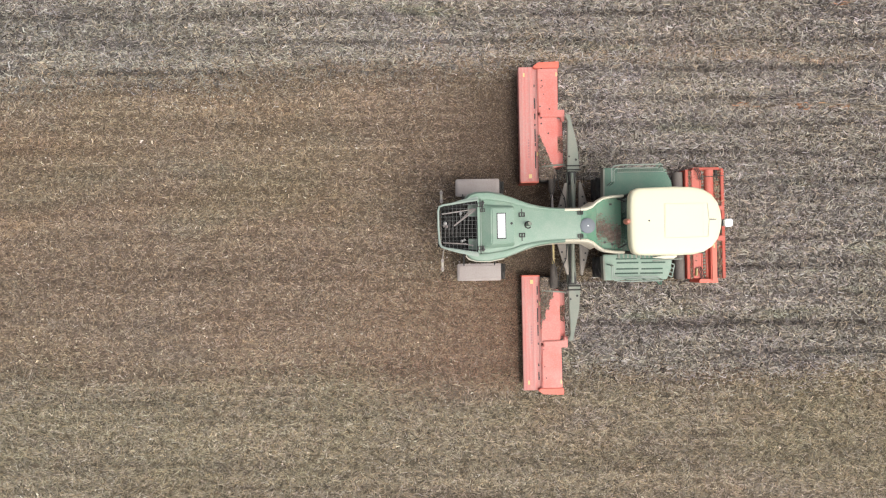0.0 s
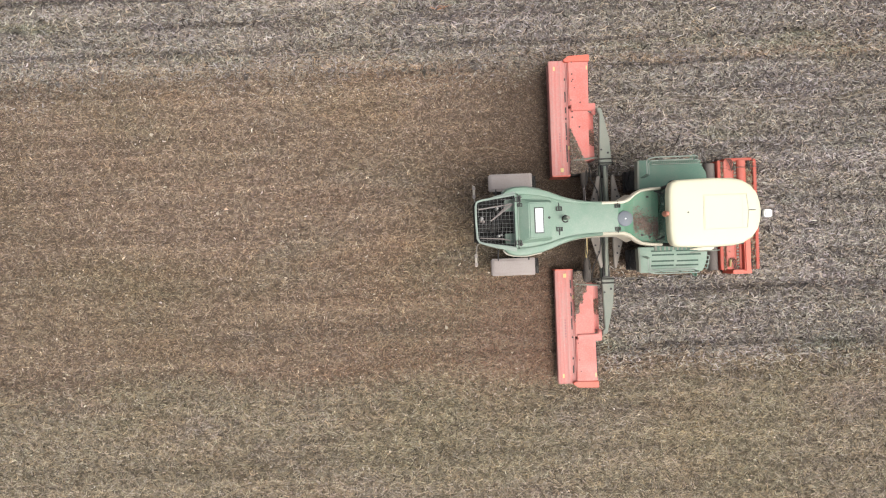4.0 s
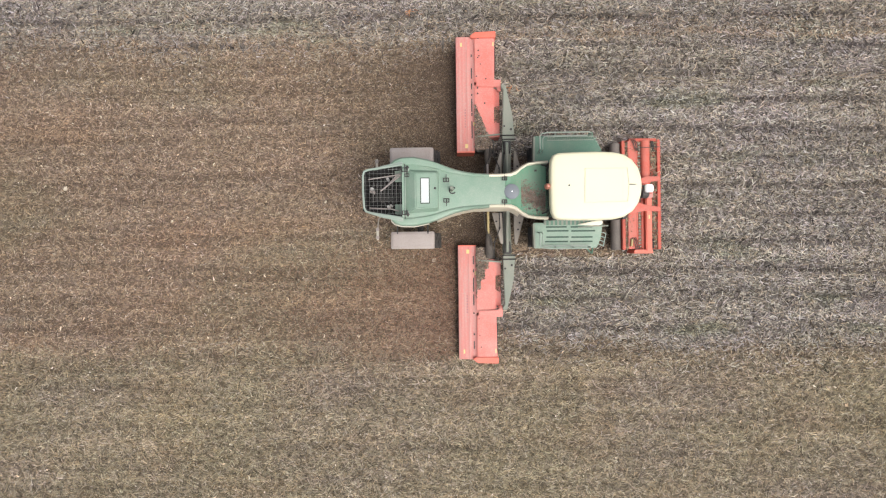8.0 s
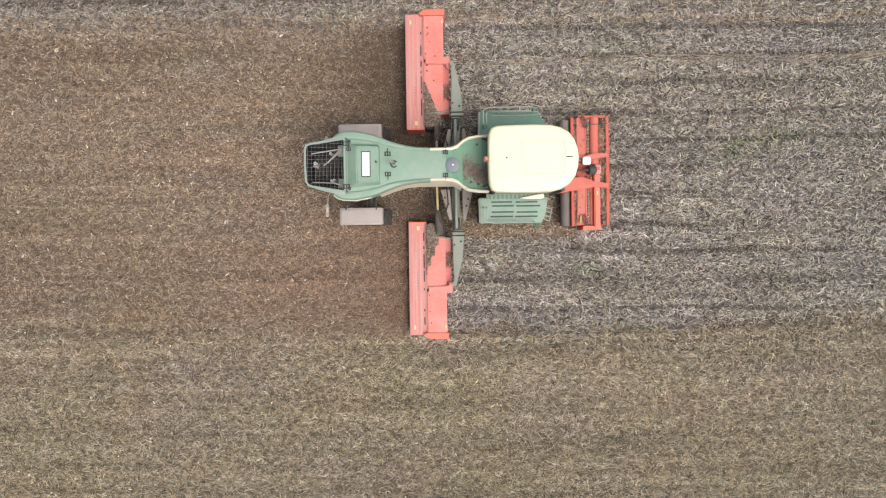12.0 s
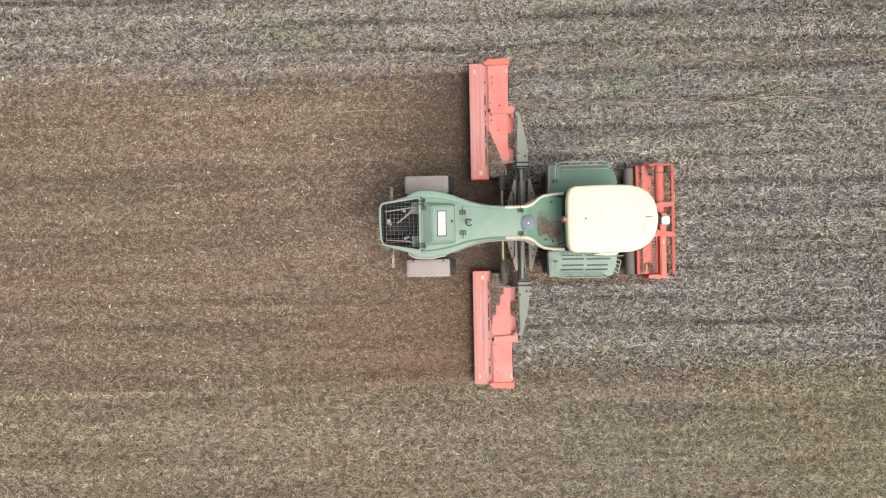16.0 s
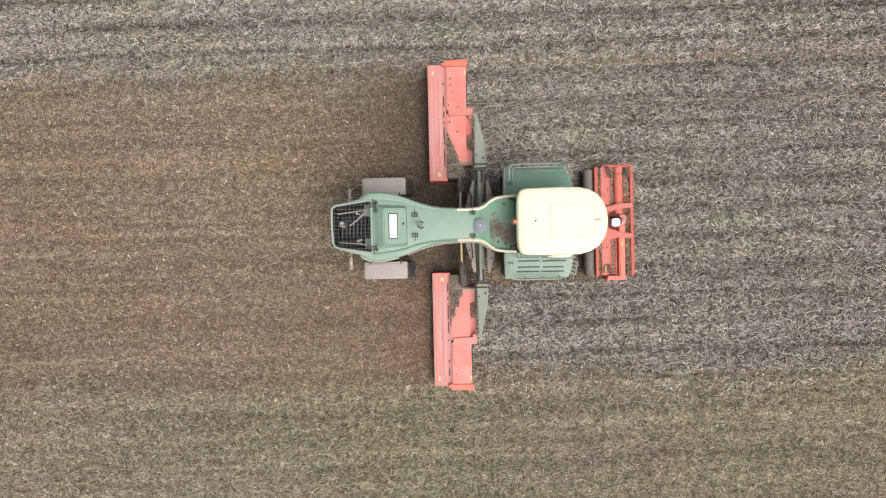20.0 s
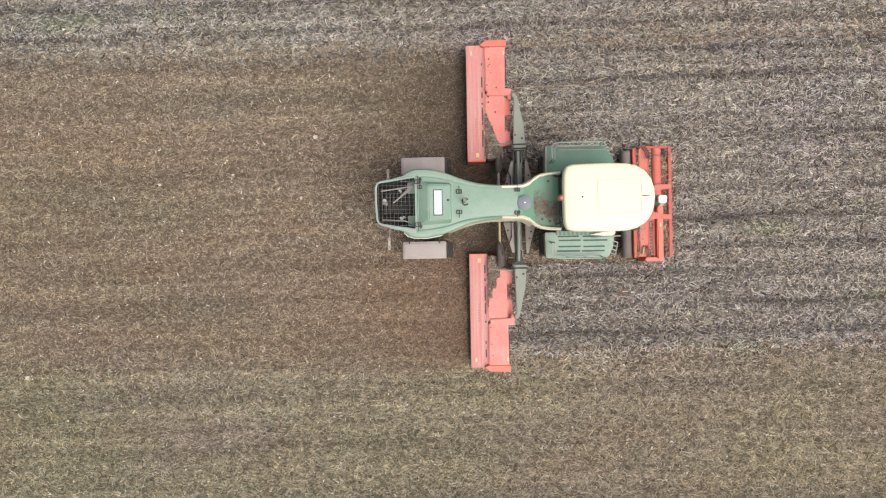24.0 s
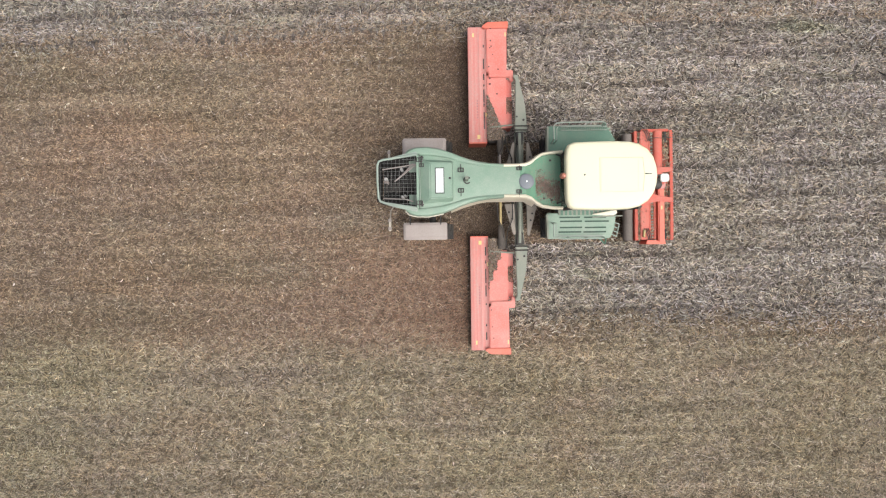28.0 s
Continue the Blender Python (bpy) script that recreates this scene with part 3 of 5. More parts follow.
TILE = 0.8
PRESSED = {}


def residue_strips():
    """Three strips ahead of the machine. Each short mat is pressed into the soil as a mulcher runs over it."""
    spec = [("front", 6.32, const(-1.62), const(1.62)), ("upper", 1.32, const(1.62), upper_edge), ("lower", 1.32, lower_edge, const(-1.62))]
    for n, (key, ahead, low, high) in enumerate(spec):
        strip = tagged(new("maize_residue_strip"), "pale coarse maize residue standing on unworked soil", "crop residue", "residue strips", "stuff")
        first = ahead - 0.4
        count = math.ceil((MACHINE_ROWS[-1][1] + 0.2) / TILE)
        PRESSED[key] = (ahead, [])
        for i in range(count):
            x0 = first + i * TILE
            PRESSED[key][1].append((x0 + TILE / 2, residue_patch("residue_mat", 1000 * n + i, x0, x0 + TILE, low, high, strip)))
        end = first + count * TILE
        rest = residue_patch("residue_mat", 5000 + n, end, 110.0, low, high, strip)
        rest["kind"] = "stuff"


def residue_border():
    ob = residue_patch("maize_residue", 7001, -17.0, 110.0, upper_edge, const(9.2), base=0.037)
    return tagged(ob, "pale coarse maize residue on unworked soil beside the worked strip", "crop residue", kind="stuff")


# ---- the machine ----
def trailing_flecks(name, m, x0, reach, y0, y1, count, seed, material, label, size, height):
    """Airborne flecks behind x0 for soil, chaff, dust and shade, thinning out with distance."""
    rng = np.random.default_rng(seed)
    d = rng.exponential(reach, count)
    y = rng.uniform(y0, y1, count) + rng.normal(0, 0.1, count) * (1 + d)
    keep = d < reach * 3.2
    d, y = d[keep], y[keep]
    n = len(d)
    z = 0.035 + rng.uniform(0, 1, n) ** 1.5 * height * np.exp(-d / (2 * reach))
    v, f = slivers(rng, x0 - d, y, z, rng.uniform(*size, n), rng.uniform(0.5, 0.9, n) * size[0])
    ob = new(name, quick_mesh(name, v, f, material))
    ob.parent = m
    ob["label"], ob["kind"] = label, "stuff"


def machine_root():
    m = new("mulching_machine")
    return tagged(m, "green self-propelled farm mulcher with cream cab roof and red mulcher decks", "farm machine")


ROOF_HALF = [(2.945, 0.0), (2.95, 0.45), (2.97, 0.66), (3.03, 0.79), (3.16, 0.845), (3.6, 0.86), (4.1, 0.868), (4.55, 0.85), (4.8, 0.79), (5.02, 0.655), (5.17, 0.45), (5.24, 0.22), (5.262, 0.0)]


def roof_outline(scale, dx=0.0):
    half = ROOF_HALF
    full = half + [(x, -y) for x, y in half[-2:0:-1]]
    c = 4.1
    return [(c + (x - c) * scale + dx, y * scale + 0.02) for x, y in full]


def cab(m):
    bm = bmesh.new()
    levels = [(3.5, 0.95), (3.56, 0.98), (3.64, 0.994), (3.74, 0.994), (3.79, 0.986), (3.822, 0.97), (3.841, 0.94), (3.85, 0.87), (3.855, 0.45)]
    loft(bm, [[(x, y, z) for x, y in roof_outline(s)] for z, s in levels])
    roof = part("cab_roof", bm, ROOF, m, "cream moulded cab roof", smooth=True)
    bm = bmesh.new()
    hull8(bm, [(3.82, -0.385), (4.85, -0.385), (4.89, 0.02), (4.85, 0.43), (3.82, 0.43)], 3.835, 3.862)
    part("roof_hatch", bm, ROOF, roof, bevel=0.008)
    bm = bmesh.new()
    for a, b in (((3.8, -0.40), (3.8, 0.45)), ((4.75, -0.36), (4.76, 0.41)), ((4.87, -0.39), (4.91, 0.02)), ((4.91, 0.02), (4.87, 0.45)), ((3.8, 0.45), (4.87, 0.45)), ((3.8, -0.40), (4.87, -0.39))):
        tube(bm, [(*a, 3.859), (*b, 3.859)], 0.0055, 5)
    part("hatch_seam", bm, SEAM, roof, "thin tan seam")
    bm = bmesh.new()
    tube(bm, [(4.92, 0.045, 3.852), (5.08, 0.04, 3.842), (5.17, 0.04, 3.815), (5.24, 0.04, 3.765)], 0.013, 6)
    part("roof_slot", bm, DARK, roof)
    bm = bmesh.new()
    disc(bm, 3.42, 0.035, 3.83, 3.868, 0.022, 12)
    part("roof_plug", bm, DARK, roof)
    bm = bmesh.new()
    lathe_z(bm, [(0.075, 3.70), (0.075, 3.78), (0.062, 3.80), (0.06, 3.85), (0.045, 3.885), (0.015, 3.9)], 2.9, 0.03)
    part("beacon", bm, ORANGE, roof, "orange warning beacon", smooth=True)
    bm = bmesh.new()
    box(bm, 5.2, 5.4, -0.09, -0.05, 3.6, 3.66)
    box(bm, 5.2, 5.4, 0.0, 0.04, 3.6, 3.66)
    box(bm, 5.34, 5.5, -0.12, 0.05, 3.58, 3.63)
    part("receiver_bracket", bm, DARK, roof, bevel=0.006)
    bm = bmesh.new()
    hull8(bm, [(5.36, -0.15), (5.58, -0.15), (5.58, 0.06), (5.36, 0.06)], 3.63, 3.74, [(5.375, -0.135), (5.565, -0.135), (5.565, 0.045), (5.375, 0.045)])
    part("satellite_receiver", bm, WHITE, roof, "white satellite receiver box", bevel=0.025)
    # cabin below the roof
    bm = bmesh.new()
    hull8(bm, [(3.1, -0.72), (4.9, -0.72), (5.05, -0.4), (5.05, 0.4), (4.9, 0.72), (3.1, 0.72)], 1.55, 1.95)
    body = part("cabin_floor", bm, GREEN_DARK, m, bevel=0.03)
    for x, y in ((3.12, 0.72), (3.12, -0.72), (4.86, 0.72), (4.86, -0.72)):
        bm = bmesh.new()
        tube(bm, [(x, y, 1.9), (x + 0.03, y * 1.05, 3.55)], 0.05)
        part("pillar", bm, DARK, body)
    for pts in ([(3.15, 0.74), (4.84, 0.74)], [(3.15, -0.74), (4.84, -0.74)], [(4.9, 0.7), (5.08, 0.0)], [(5.08, 0.0), (4.9, -0.7)], [(3.1, -0.68), (3.1, 0.68)]):
        bm = bmesh.new()
        (xa, ya), (xb, yb) = pts
        d = Vector((yb - ya, xa - xb)).normalized() * 0.006
        hull8(bm, [(xa, ya), (xb, yb), (xb + d.x, yb + d.y), (xa + d.x, ya + d.y)], 1.97, 3.52)
        part("window_pane", bm, GLASS, body).visible_shadow = False
    bm = bmesh.new()
    hull8(bm, [(3.85, -0.9), (4.2, -0.83), (4.52, -0.78), (4.54, -0.88), (4.4, -0.95), (4.2, -0.93)], 2.8, 2.86)
    part("mirror_arm", bm, CREAM, body, "cream mirror arm", bevel=0.02)
    bm = bmesh.new()
    tube(bm, [(3.88, -0.98, 2.83), (4.3, -0.95, 2.85), (4.68, -0.94, 2.8)], 0.018)
    part("mirror_rod", bm, STEEL, body)
    bm = bmesh.new()
    box(bm, 2.98, 4.45, -0.9, -0.76, 2.7, 2.76)
    louvre = part("side_ledge", bm, STEEL, body, "grey-green ledge below the cab door", bevel=0.008)
    for k in range(12):
        bm = bmesh.new()
        box(bm, 3.04 + 0.115 * k, 3.1 + 0.115 * k, -0.905, -0.78, 2.755, 2.775)
        part("louvre", bm, GREEN_DARK, louvre)


def lathe_z(bm, profile, x, y, n=20):
    return loft(bm, [[(x + r * math.cos(2 * math.pi * k / n), y + r * math.sin(2 * math.pi * k / n), z) for k in range(n)] for r, z in profile])


# half widths of the engine cover along x: outer edge, inner edge of the edge rails
HULL = [(-1.08, 0.76, 0.70), (-0.98, 0.85, 0.70), (-0.8, 0.90, 0.69), (-0.5, 0.91, 0.69), (-0.1, 0.83, 0.63), (0.14, 0.75, 0.57), (0.37, 0.655, 0.49), (0.6, 0.575, 0.44), (0.82, 0.52, 0.405), (1.1, 0.475, 0.385), (1.48, 0.45, 0.365), (1.85, 0.45, 0.365), (2.05, 0.47, 0.37), (2.2, 0.54, 0.43), (2.35, 0.66, 0.56), (2.5, 0.73, 0.65), (2.75, 0.765, 0.69), (3.02, 0.775, 0.70)]


def hull_at(x):
    return [float(np.interp(x, [h[0] for h in HULL], [h[k] for h in HULL])) for k in (1, 2)]


def rail(m, s, xs, name, material, label, drop):
    """One rounded edge rail of the engine cover, green at the rear and cream behind the cab."""
    bm = bmesh.new()
    rings = []
    for x in xs:
        o, i = hull_at(x)
        z = 3.2
        rings.append([(x, s * y, zz) for y, zz in ((i, z - 0.1), (i, z - 0.01), (i + 0.02, z + 0.012), ((i + o) / 2, z + 0.022), (o - 0.03, z + 0.005), (o - 0.005, z - 0.04), (o, z - 0.12), (o - 0.01, z - drop), (i, z - drop))])
    loft(bm, rings)
    return part(name, bm, material, m, label, smooth=True)


def engine_cover(m):
    xs_green = [h[0] for h in HULL if h[0] <= 1.48]
    xs_cream = [1.48] + [h[0] for h in HULL if h[0] > 1.5]
    for s in (1, -1):
        rail(m, s, xs_green, "side_rail", GREEN, "green rounded hood edge", 0.35)
        rail(m, s, xs_cream, "cream_side_rail", CREAM, "cream rounded hood edge", 0.22)
        bm = bmesh.new()
        loft(bm, [[(x, s * (hull_at(x)[0] - 0.02), 2.95), (x, s * (hull_at(x)[0] + 0.03), 2.5), (x, s * 0.47, 2.0), (x, s * 0.4, 2.0), (x, s * 0.35, 2.9)] for x in (0.1, 0.45, 0.82, 1.1, 1.48, 1.85, 2.05, 2.3)])
        part("side_panel", bm, CREAM, m, "cream lower side panel", smooth=True)
        bm = bmesh.new()
        loft(bm, [[(x, s * (hull_at(x)[0] - 0.03), 2.9), (x, s * (hull_at(x)[0] - 0.06), 2.2), (x, s * 0.45, 1.9), (x, s * 0.3, 2.8)] for x in (-1.02, -0.8, -0.4, 0.0, 0.45)])
        part("rear_side_panel", bm, GREEN, m, smooth=True)
        bm = bmesh.new()
        tube(bm, [(-1.08, s * 0.7, 3.08), (-1.1, s * 0.77, 3.04), (-1.02, s * 0.85, 3.03), (-0.85, s * 0.9, 3.03), (-0.5, s * 0.915, 3.03), (-0.1, s * 0.84, 3.03)], 0.02)
        part("rear_trim", bm, TRIM if s < 0 else WIRE, m, "pale rear trim")
    bm = bmesh.new()
    rings = []
    for x in (-0.8, -0.5, -0.1, 0.14, 0.37, 0.6, 0.82, 1.1, 1.48, 1.9):
        i = hull_at(x)[1] + 0.01
        rings.append([(x, -i, 3.08), (x, -i, 3.17), (x, -i * 0.8, 3.185), (x, 0, 3.2), (x, i * 0.8, 3.185), (x, i, 3.17), (x, i, 3.08)])
    loft(bm, rings)
    hood = part("hood", bm, GREEN, m, "green engine hood", smooth=True)
    bm = bmesh.new()
    hull8(bm, [(-0.74, -0.6), (0.16, -0.53), (0.16, 0.53), (-0.74, 0.6)], 3.17, 3.375, [(-0.44, -0.46), (0.13, -0.44), (0.13, 0.46), (-0.44, 0.46)])
    part("raised_lid", bm, GREEN, hood, bevel=0.025)
    bm = bmesh.new()
    hull8(bm, [(-0.315, -0.335), (-0.075, -0.335), (-0.075, 0.335), (-0.315, 0.335)], 3.37, 3.385)
    part("plate_frame", bm, DARK, hood)
    bm = bmesh.new()
    box(bm, -0.293, -0.095, -0.31, 0.312, 3.38, 3.395)
    plate = part("white_plate", bm, PLATE, hood, "white plate with faint worn print")
    for x0, x1, y0, y1 in ((-0.27, -0.255, -0.26, 0.24), (-0.235, -0.222, -0.27, 0.1), (-0.2, -0.188, -0.26, 0.26), (-0.165, -0.15, -0.27, -0.02), (-0.135, -0.122, -0.26, -0.12)):
        bm = bmesh.new()
        box(bm, x0, x1, y0, y1, 3.393, 3.3965)
        part("faint_print", bm, PRINT, plate)
    bm = bmesh.new()
    disc(bm, 0.066, 0.06, 3.37, 3.385, 0.032, 14)
    part("cap", bm, DARK, hood)
    bm = bmesh.new()
    for k in range(12):
        a, b = 2 * math.pi * k / 12 * 0.8 + 0.6, 2 * math.pi * (k + 1) / 12 * 0.8 + 0.6
        tube(bm, [(0.52 + 0.085 * math.cos(a), 0.02 + 0.085 * math.sin(a), 3.2), (0.52 + 0.085 * math.cos(b), 0.02 + 0.085 * math.sin(b), 3.2)], 0.018, 6)
    part("lifting_ring", bm, DARK, hood)
    bm = bmesh.new()
    tube(bm, [(0.5, 0.03, 3.15), (0.5, 0.03, 3.62), (0.49, 0.03, 3.66)], [0.05, 0.05, 0.044], 12)
    part("exhaust_pipe", bm, STEEL, hood)
    for x, y, k, z in ((0.36, 0.29, 1.25, 3.16), (0.36, -0.245, 1.25, 3.16), (1.885, 0.31, 1.1, 3.16), (1.88, -0.29, 1.1, 3.16), (-0.72, 0.56, 1.3, 3.225), (-0.72, -0.56, 1.3, 3.225), (-0.66, 0.42, 1.0, 3.2)):
        s = 1 if y > 0 else -1
        bm = bmesh.new()
        for xa, xb, ya, yb in ((-0.065, 0.06, -0.045, -0.03), (-0.065, 0.06, 0.03, 0.045), (-0.065, -0.045, -0.03, 0.03), (-0.012, 0.01, -0.03, 0.03), (0.04, 0.06, -0.03, 0.03)):
            box(bm, x + k * xa, x + k * xb, y + k * ya, y + k * yb, z, z + 0.065)
        box(bm, x - 0.01, x + 0.006, min(y + s * 0.04 * k, y + s * 0.12 * k), max(y + s * 0.04 * k, y + s * 0.12 * k), z, z + 0.055)
        part("latch", bm, DARK, hood)
    for y in (0.62, -0.6):
        for dx in (0.0, 0.07):
            bm = bmesh.new()
            box(bm, -0.75 + dx, -0.70 + dx, y - 0.05, y + 0.05, 3.18, 3.24)
            box(bm, -0.78 + dx, -0.68 + dx, y - 0.012, y + 0.012, 3.2, 3.26)
            part("hinge", bm, DARK if dx else WIRE, hood)
    # sunken engine deck behind the cab
    bm = bmesh.new()
    loft(bm, [[(x, -w, 2.9), (x, -w, 3.03 + dz), (x, w, 3.03 + dz), (x, w, 2.9)] for x, w, dz in ((1.9, 0.37, 0.14), (2.05, 0.38, 0.12), (2.2, 0.45, 0.05), (2.35, 0.58, 0.0), (2.5, 0.67, 0.0), (3.0, 0.7, 0.0))])
    deck = part("engine_deck", bm, DECK_GREEN, m, "green engine deck with dirt", bevel=0.008)
    bm = bmesh.new()
    lathe_z(bm, [(0.2, 3.12), (0.198, 3.205), (0.17, 3.217), (0.05, 3.222)], 2.07, -0.03, 28)
    part("round_cover", bm, PURPLE, deck, "grey-violet round cover", smooth=True)
    bm = bmesh.new()
    disc(bm, 2.075, -0.03, 3.19, 3.23, 0.02, 10)
    part("cover_bolt", bm, WHITE, deck)
    bm = bmesh.new()
    box(bm, 2.83, 2.99, -0.6, 0.62, 3.0, 3.045)
    part("cab_gap_plate", bm, DECK_GREEN, deck, bevel=0.01)
    for x, y in ((2.72, 0.53), (2.55, -0.47), (2.75, -0.52)):
        bm = bmesh.new()
        box(bm, x - 0.03, x + 0.03, y - 0.025, y + 0.025, 3.03, 3.05)
        part("deck_fitting", bm, DARK, deck)
    chaff("deck_dirt", deck, 2.83, 2.98, -0.6, 0.1, 3.046, 1500, 33, lambda x, y: np.abs(y + 0.3) < 0.34 * np.random.default_rng(4).uniform(0.2, 1, len(x)), label="grey-brown dirt", size=(0.006, 0.022), heap=0.002, material=GREY_DIRT)
    for y in (0.66, -0.62):
        bm = bmesh.new()
        tube(bm, [(2.85, y, 3.18), (2.95, y * 0.95, 3.2), (3.02, y * 0.86, 3.3)], 0.022, 6)
        part("hose", bm, BLACK, deck)
    chaff("deck_dirt", deck, 2.2, 2.82, -0.7, 0.32, 3.031, 13000, 31, lambda x, y: np.abs(y + 0.02 + 0.45 * (x - 2.25)) + 0.05 * np.sin(19 * x + 7 * y) + 0.04 * np.sin(31 * y - 12 * x) < 0.17 * np.abs(np.random.default_rng(3).normal(0.3, 1, len(x))), label="grey-brown dirt", size=(0.006, 0.022), heap=0.002, material=GREY_DIRT)


def radiator(m):
    """Open engine bay at the rear under a wire screen."""
    bm = bmesh.new()
    hull8(bm, [(-1.74, -0.46), (-0.8, -0.62), (-0.8, 0.62), (-1.74, 0.48)], 2.2, 2.55)
    bay = part("engine_bay", bm, BAY_BLACK, m, "dark open engine bay", bevel=0.02)
    bm = bmesh.new()
    hull8(bm, [(-1.79, -0.52), (-0.78, -0.69), (-0.78, -0.62), (-1.74, -0.46)], 2.3, 3.2)
    hull8(bm, [(-1.79, 0.55), (-1.74, 0.48), (-0.78, 0.62), (-0.78, 0.69)], 2.3, 3.2)
    hull8(bm, [(-1.84, -0.5), (-1.78, -0.5), (-1.78, 0.54), (-1.84, 0.54)], 2.3, 3.2)
    part("bay_wall", bm, BAY_BLACK, bay, bevel=0.01)
    frame_pts = [(-0.78, -0.69), (-1.62, -0.555), (-1.74, -0.51), (-1.79, -0.42), (-1.815, 0.0), (-1.815, 0.42), (-1.78, 0.53), (-1.68, 0.57), (-0.78, 0.70)]
    bm = bmesh.new()
    tube(bm, [(x, y, 3.26) for x, y in frame_pts], 0.03, 8)
    screen = part("screen_frame", bm, WIRE, m, "pale green screen frame")
    bm = bmesh.new()
    box(bm, -0.8, -0.74, -0.7, 0.7, 3.2, 3.262)
    part("hinge_rail", bm, GREEN, screen, bevel=0.008)
    for x, z in ((-0.71, 3.25), (-0.63, 3.22)):
        bm = bmesh.new()
        tube(bm, [(x, -0.62, z), (x, 0.6, z)], 0.011, 6)
        part("hinge_rod", bm, WIRE, screen)
    for s in (1, -1):
        bm = bmesh.new()
        hull8(bm, [(-0.76, s * 0.69), (-1.55, s * 0.56), (-1.6, s * 0.59), (-1.3, s * 0.68), (-0.78, s * 0.79)], 3.12, 3.25)
        part("screen_side", bm, WIRE, screen, bevel=0.02)
    for k in range(10):
        x = -1.74 + 0.1 * k
        w = float(np.interp(x, [-1.8, -0.78], [0.5, 0.68]))
        bm = bmesh.new()
        tube(bm, [(x, -w, 3.26), (x, 0, 3.29), (x, w, 3.26)], 0.0028, 5)
        part("wire", bm, MESH_WIRE, screen)
    for k in range(12):
        y = -0.57 + 0.104 * k
        x0 = -1.79 if abs(y) < 0.45 else -1.79 + (abs(y) - 0.45) * 5
        bm = bmesh.new()
        tube(bm, [(x0, y, 3.275), (-0.8, y, 3.275)], 0.0028, 5)
        part("wire", bm, MESH_WIRE, screen)
    for pts, r in (([(-1.72, 0.36, 2.95), (-0.85, 0.47, 3.05)], 0.017), ([(-1.4, 0.05, 2.9), (-0.82, 0.47, 3.05)], 0.019), ([(-1.3, 0.12, 2.88), (-0.9, 0.5, 3.0)], 0.018), ([(-1.7, -0.4, 2.95), (-1.1, -0.44, 3.0), (-0.9, -0.5, 2.98)], 0.016)):
        bm = bmesh.new()
        tube(bm, pts, r)
        part("strut", bm, GUARD, bay, "grey engine strut")
    for x, y, r in ((-1.64, 0.12, 0.06), (-1.6, 0.04, 0.05), (-1.67, 0.05, 0.04), (-1.22, 0.38, 0.045), (-1.2, -0.36, 0.05), (-1.13, -0.33, 0.035)):
        bm = bmesh.new()
        lathe_z(bm, [(r * 0.8, 2.5), (r * 0.8, 2.88), (r * 0.6, 2.92), (r * 0.2, 2.94)], x, y, 14)
        part("filler_cap", bm, PALE_CAP if abs(y) > 0.3 or r > 0.05 else GUARD, bay, "pale filler cap", smooth=True)
    for k in range(9):
        bm = bmesh.new()
        tube(bm, [(-1.66 + 0.1 * k, -0.25 + 0.03 * (k % 3), 2.7), (-1.6 + 0.1 * k, 0.3, 2.72)], 0.035, 6)
        part("engine_pipe", bm, BLACK, bay)
    # chassis and axles
    bm = bmesh.new()
    box(bm, -1.5, 3.0, -0.36, 0.36, 0.95, 2.25)
    box(bm, 3.0, 5.2, -0.42, 0.42, 0.8, 1.6)
    part("chassis", bm, DARK, m, "dark steel chassis", bevel=0.02)
    bm = bmesh.new()
    tube(bm, [(-0.45, -1.1, 0.66), (-0.45, 1.1, 0.66)], 0.1, 10)
    part("axle", bm, DARK, m)
    bm = bmesh.new()
    tube(bm, [(3.72, -1.1, 0.9), (3.72, 1.1, 0.9)], 0.16, 10)
    part("axle", bm, DARK, m)
    for s in (1, -1):
        bm = bmesh.new()
        box(bm, -1.765, -1.7, min(s * 0.84, s * 1.22), max(s * 0.84, s * 1.22), 0.96, 1.05)
        bar = part("rear_light_bar", bm, TRIM, m, "pale dusty rear light bar", bevel=0.012)
        bm = bmesh.new()
        tube(bm, [(-1.5, s * 0.36, 1.2), (-1.7, s * 0.6, 1.02), (-1.73, s * 0.86, 1.0)], 0.02, 6)
        part("light_bracket", bm, DUSTY, bar)
        for y in (0.9, 1.14):
            bm = bmesh.new()
            box(bm, -1.78, -1.685, s * y - 0.045, s * y + 0.045, 0.98, 1.07)
            part("rear_lamp", bm, GUARD, bar, bevel=0.012)


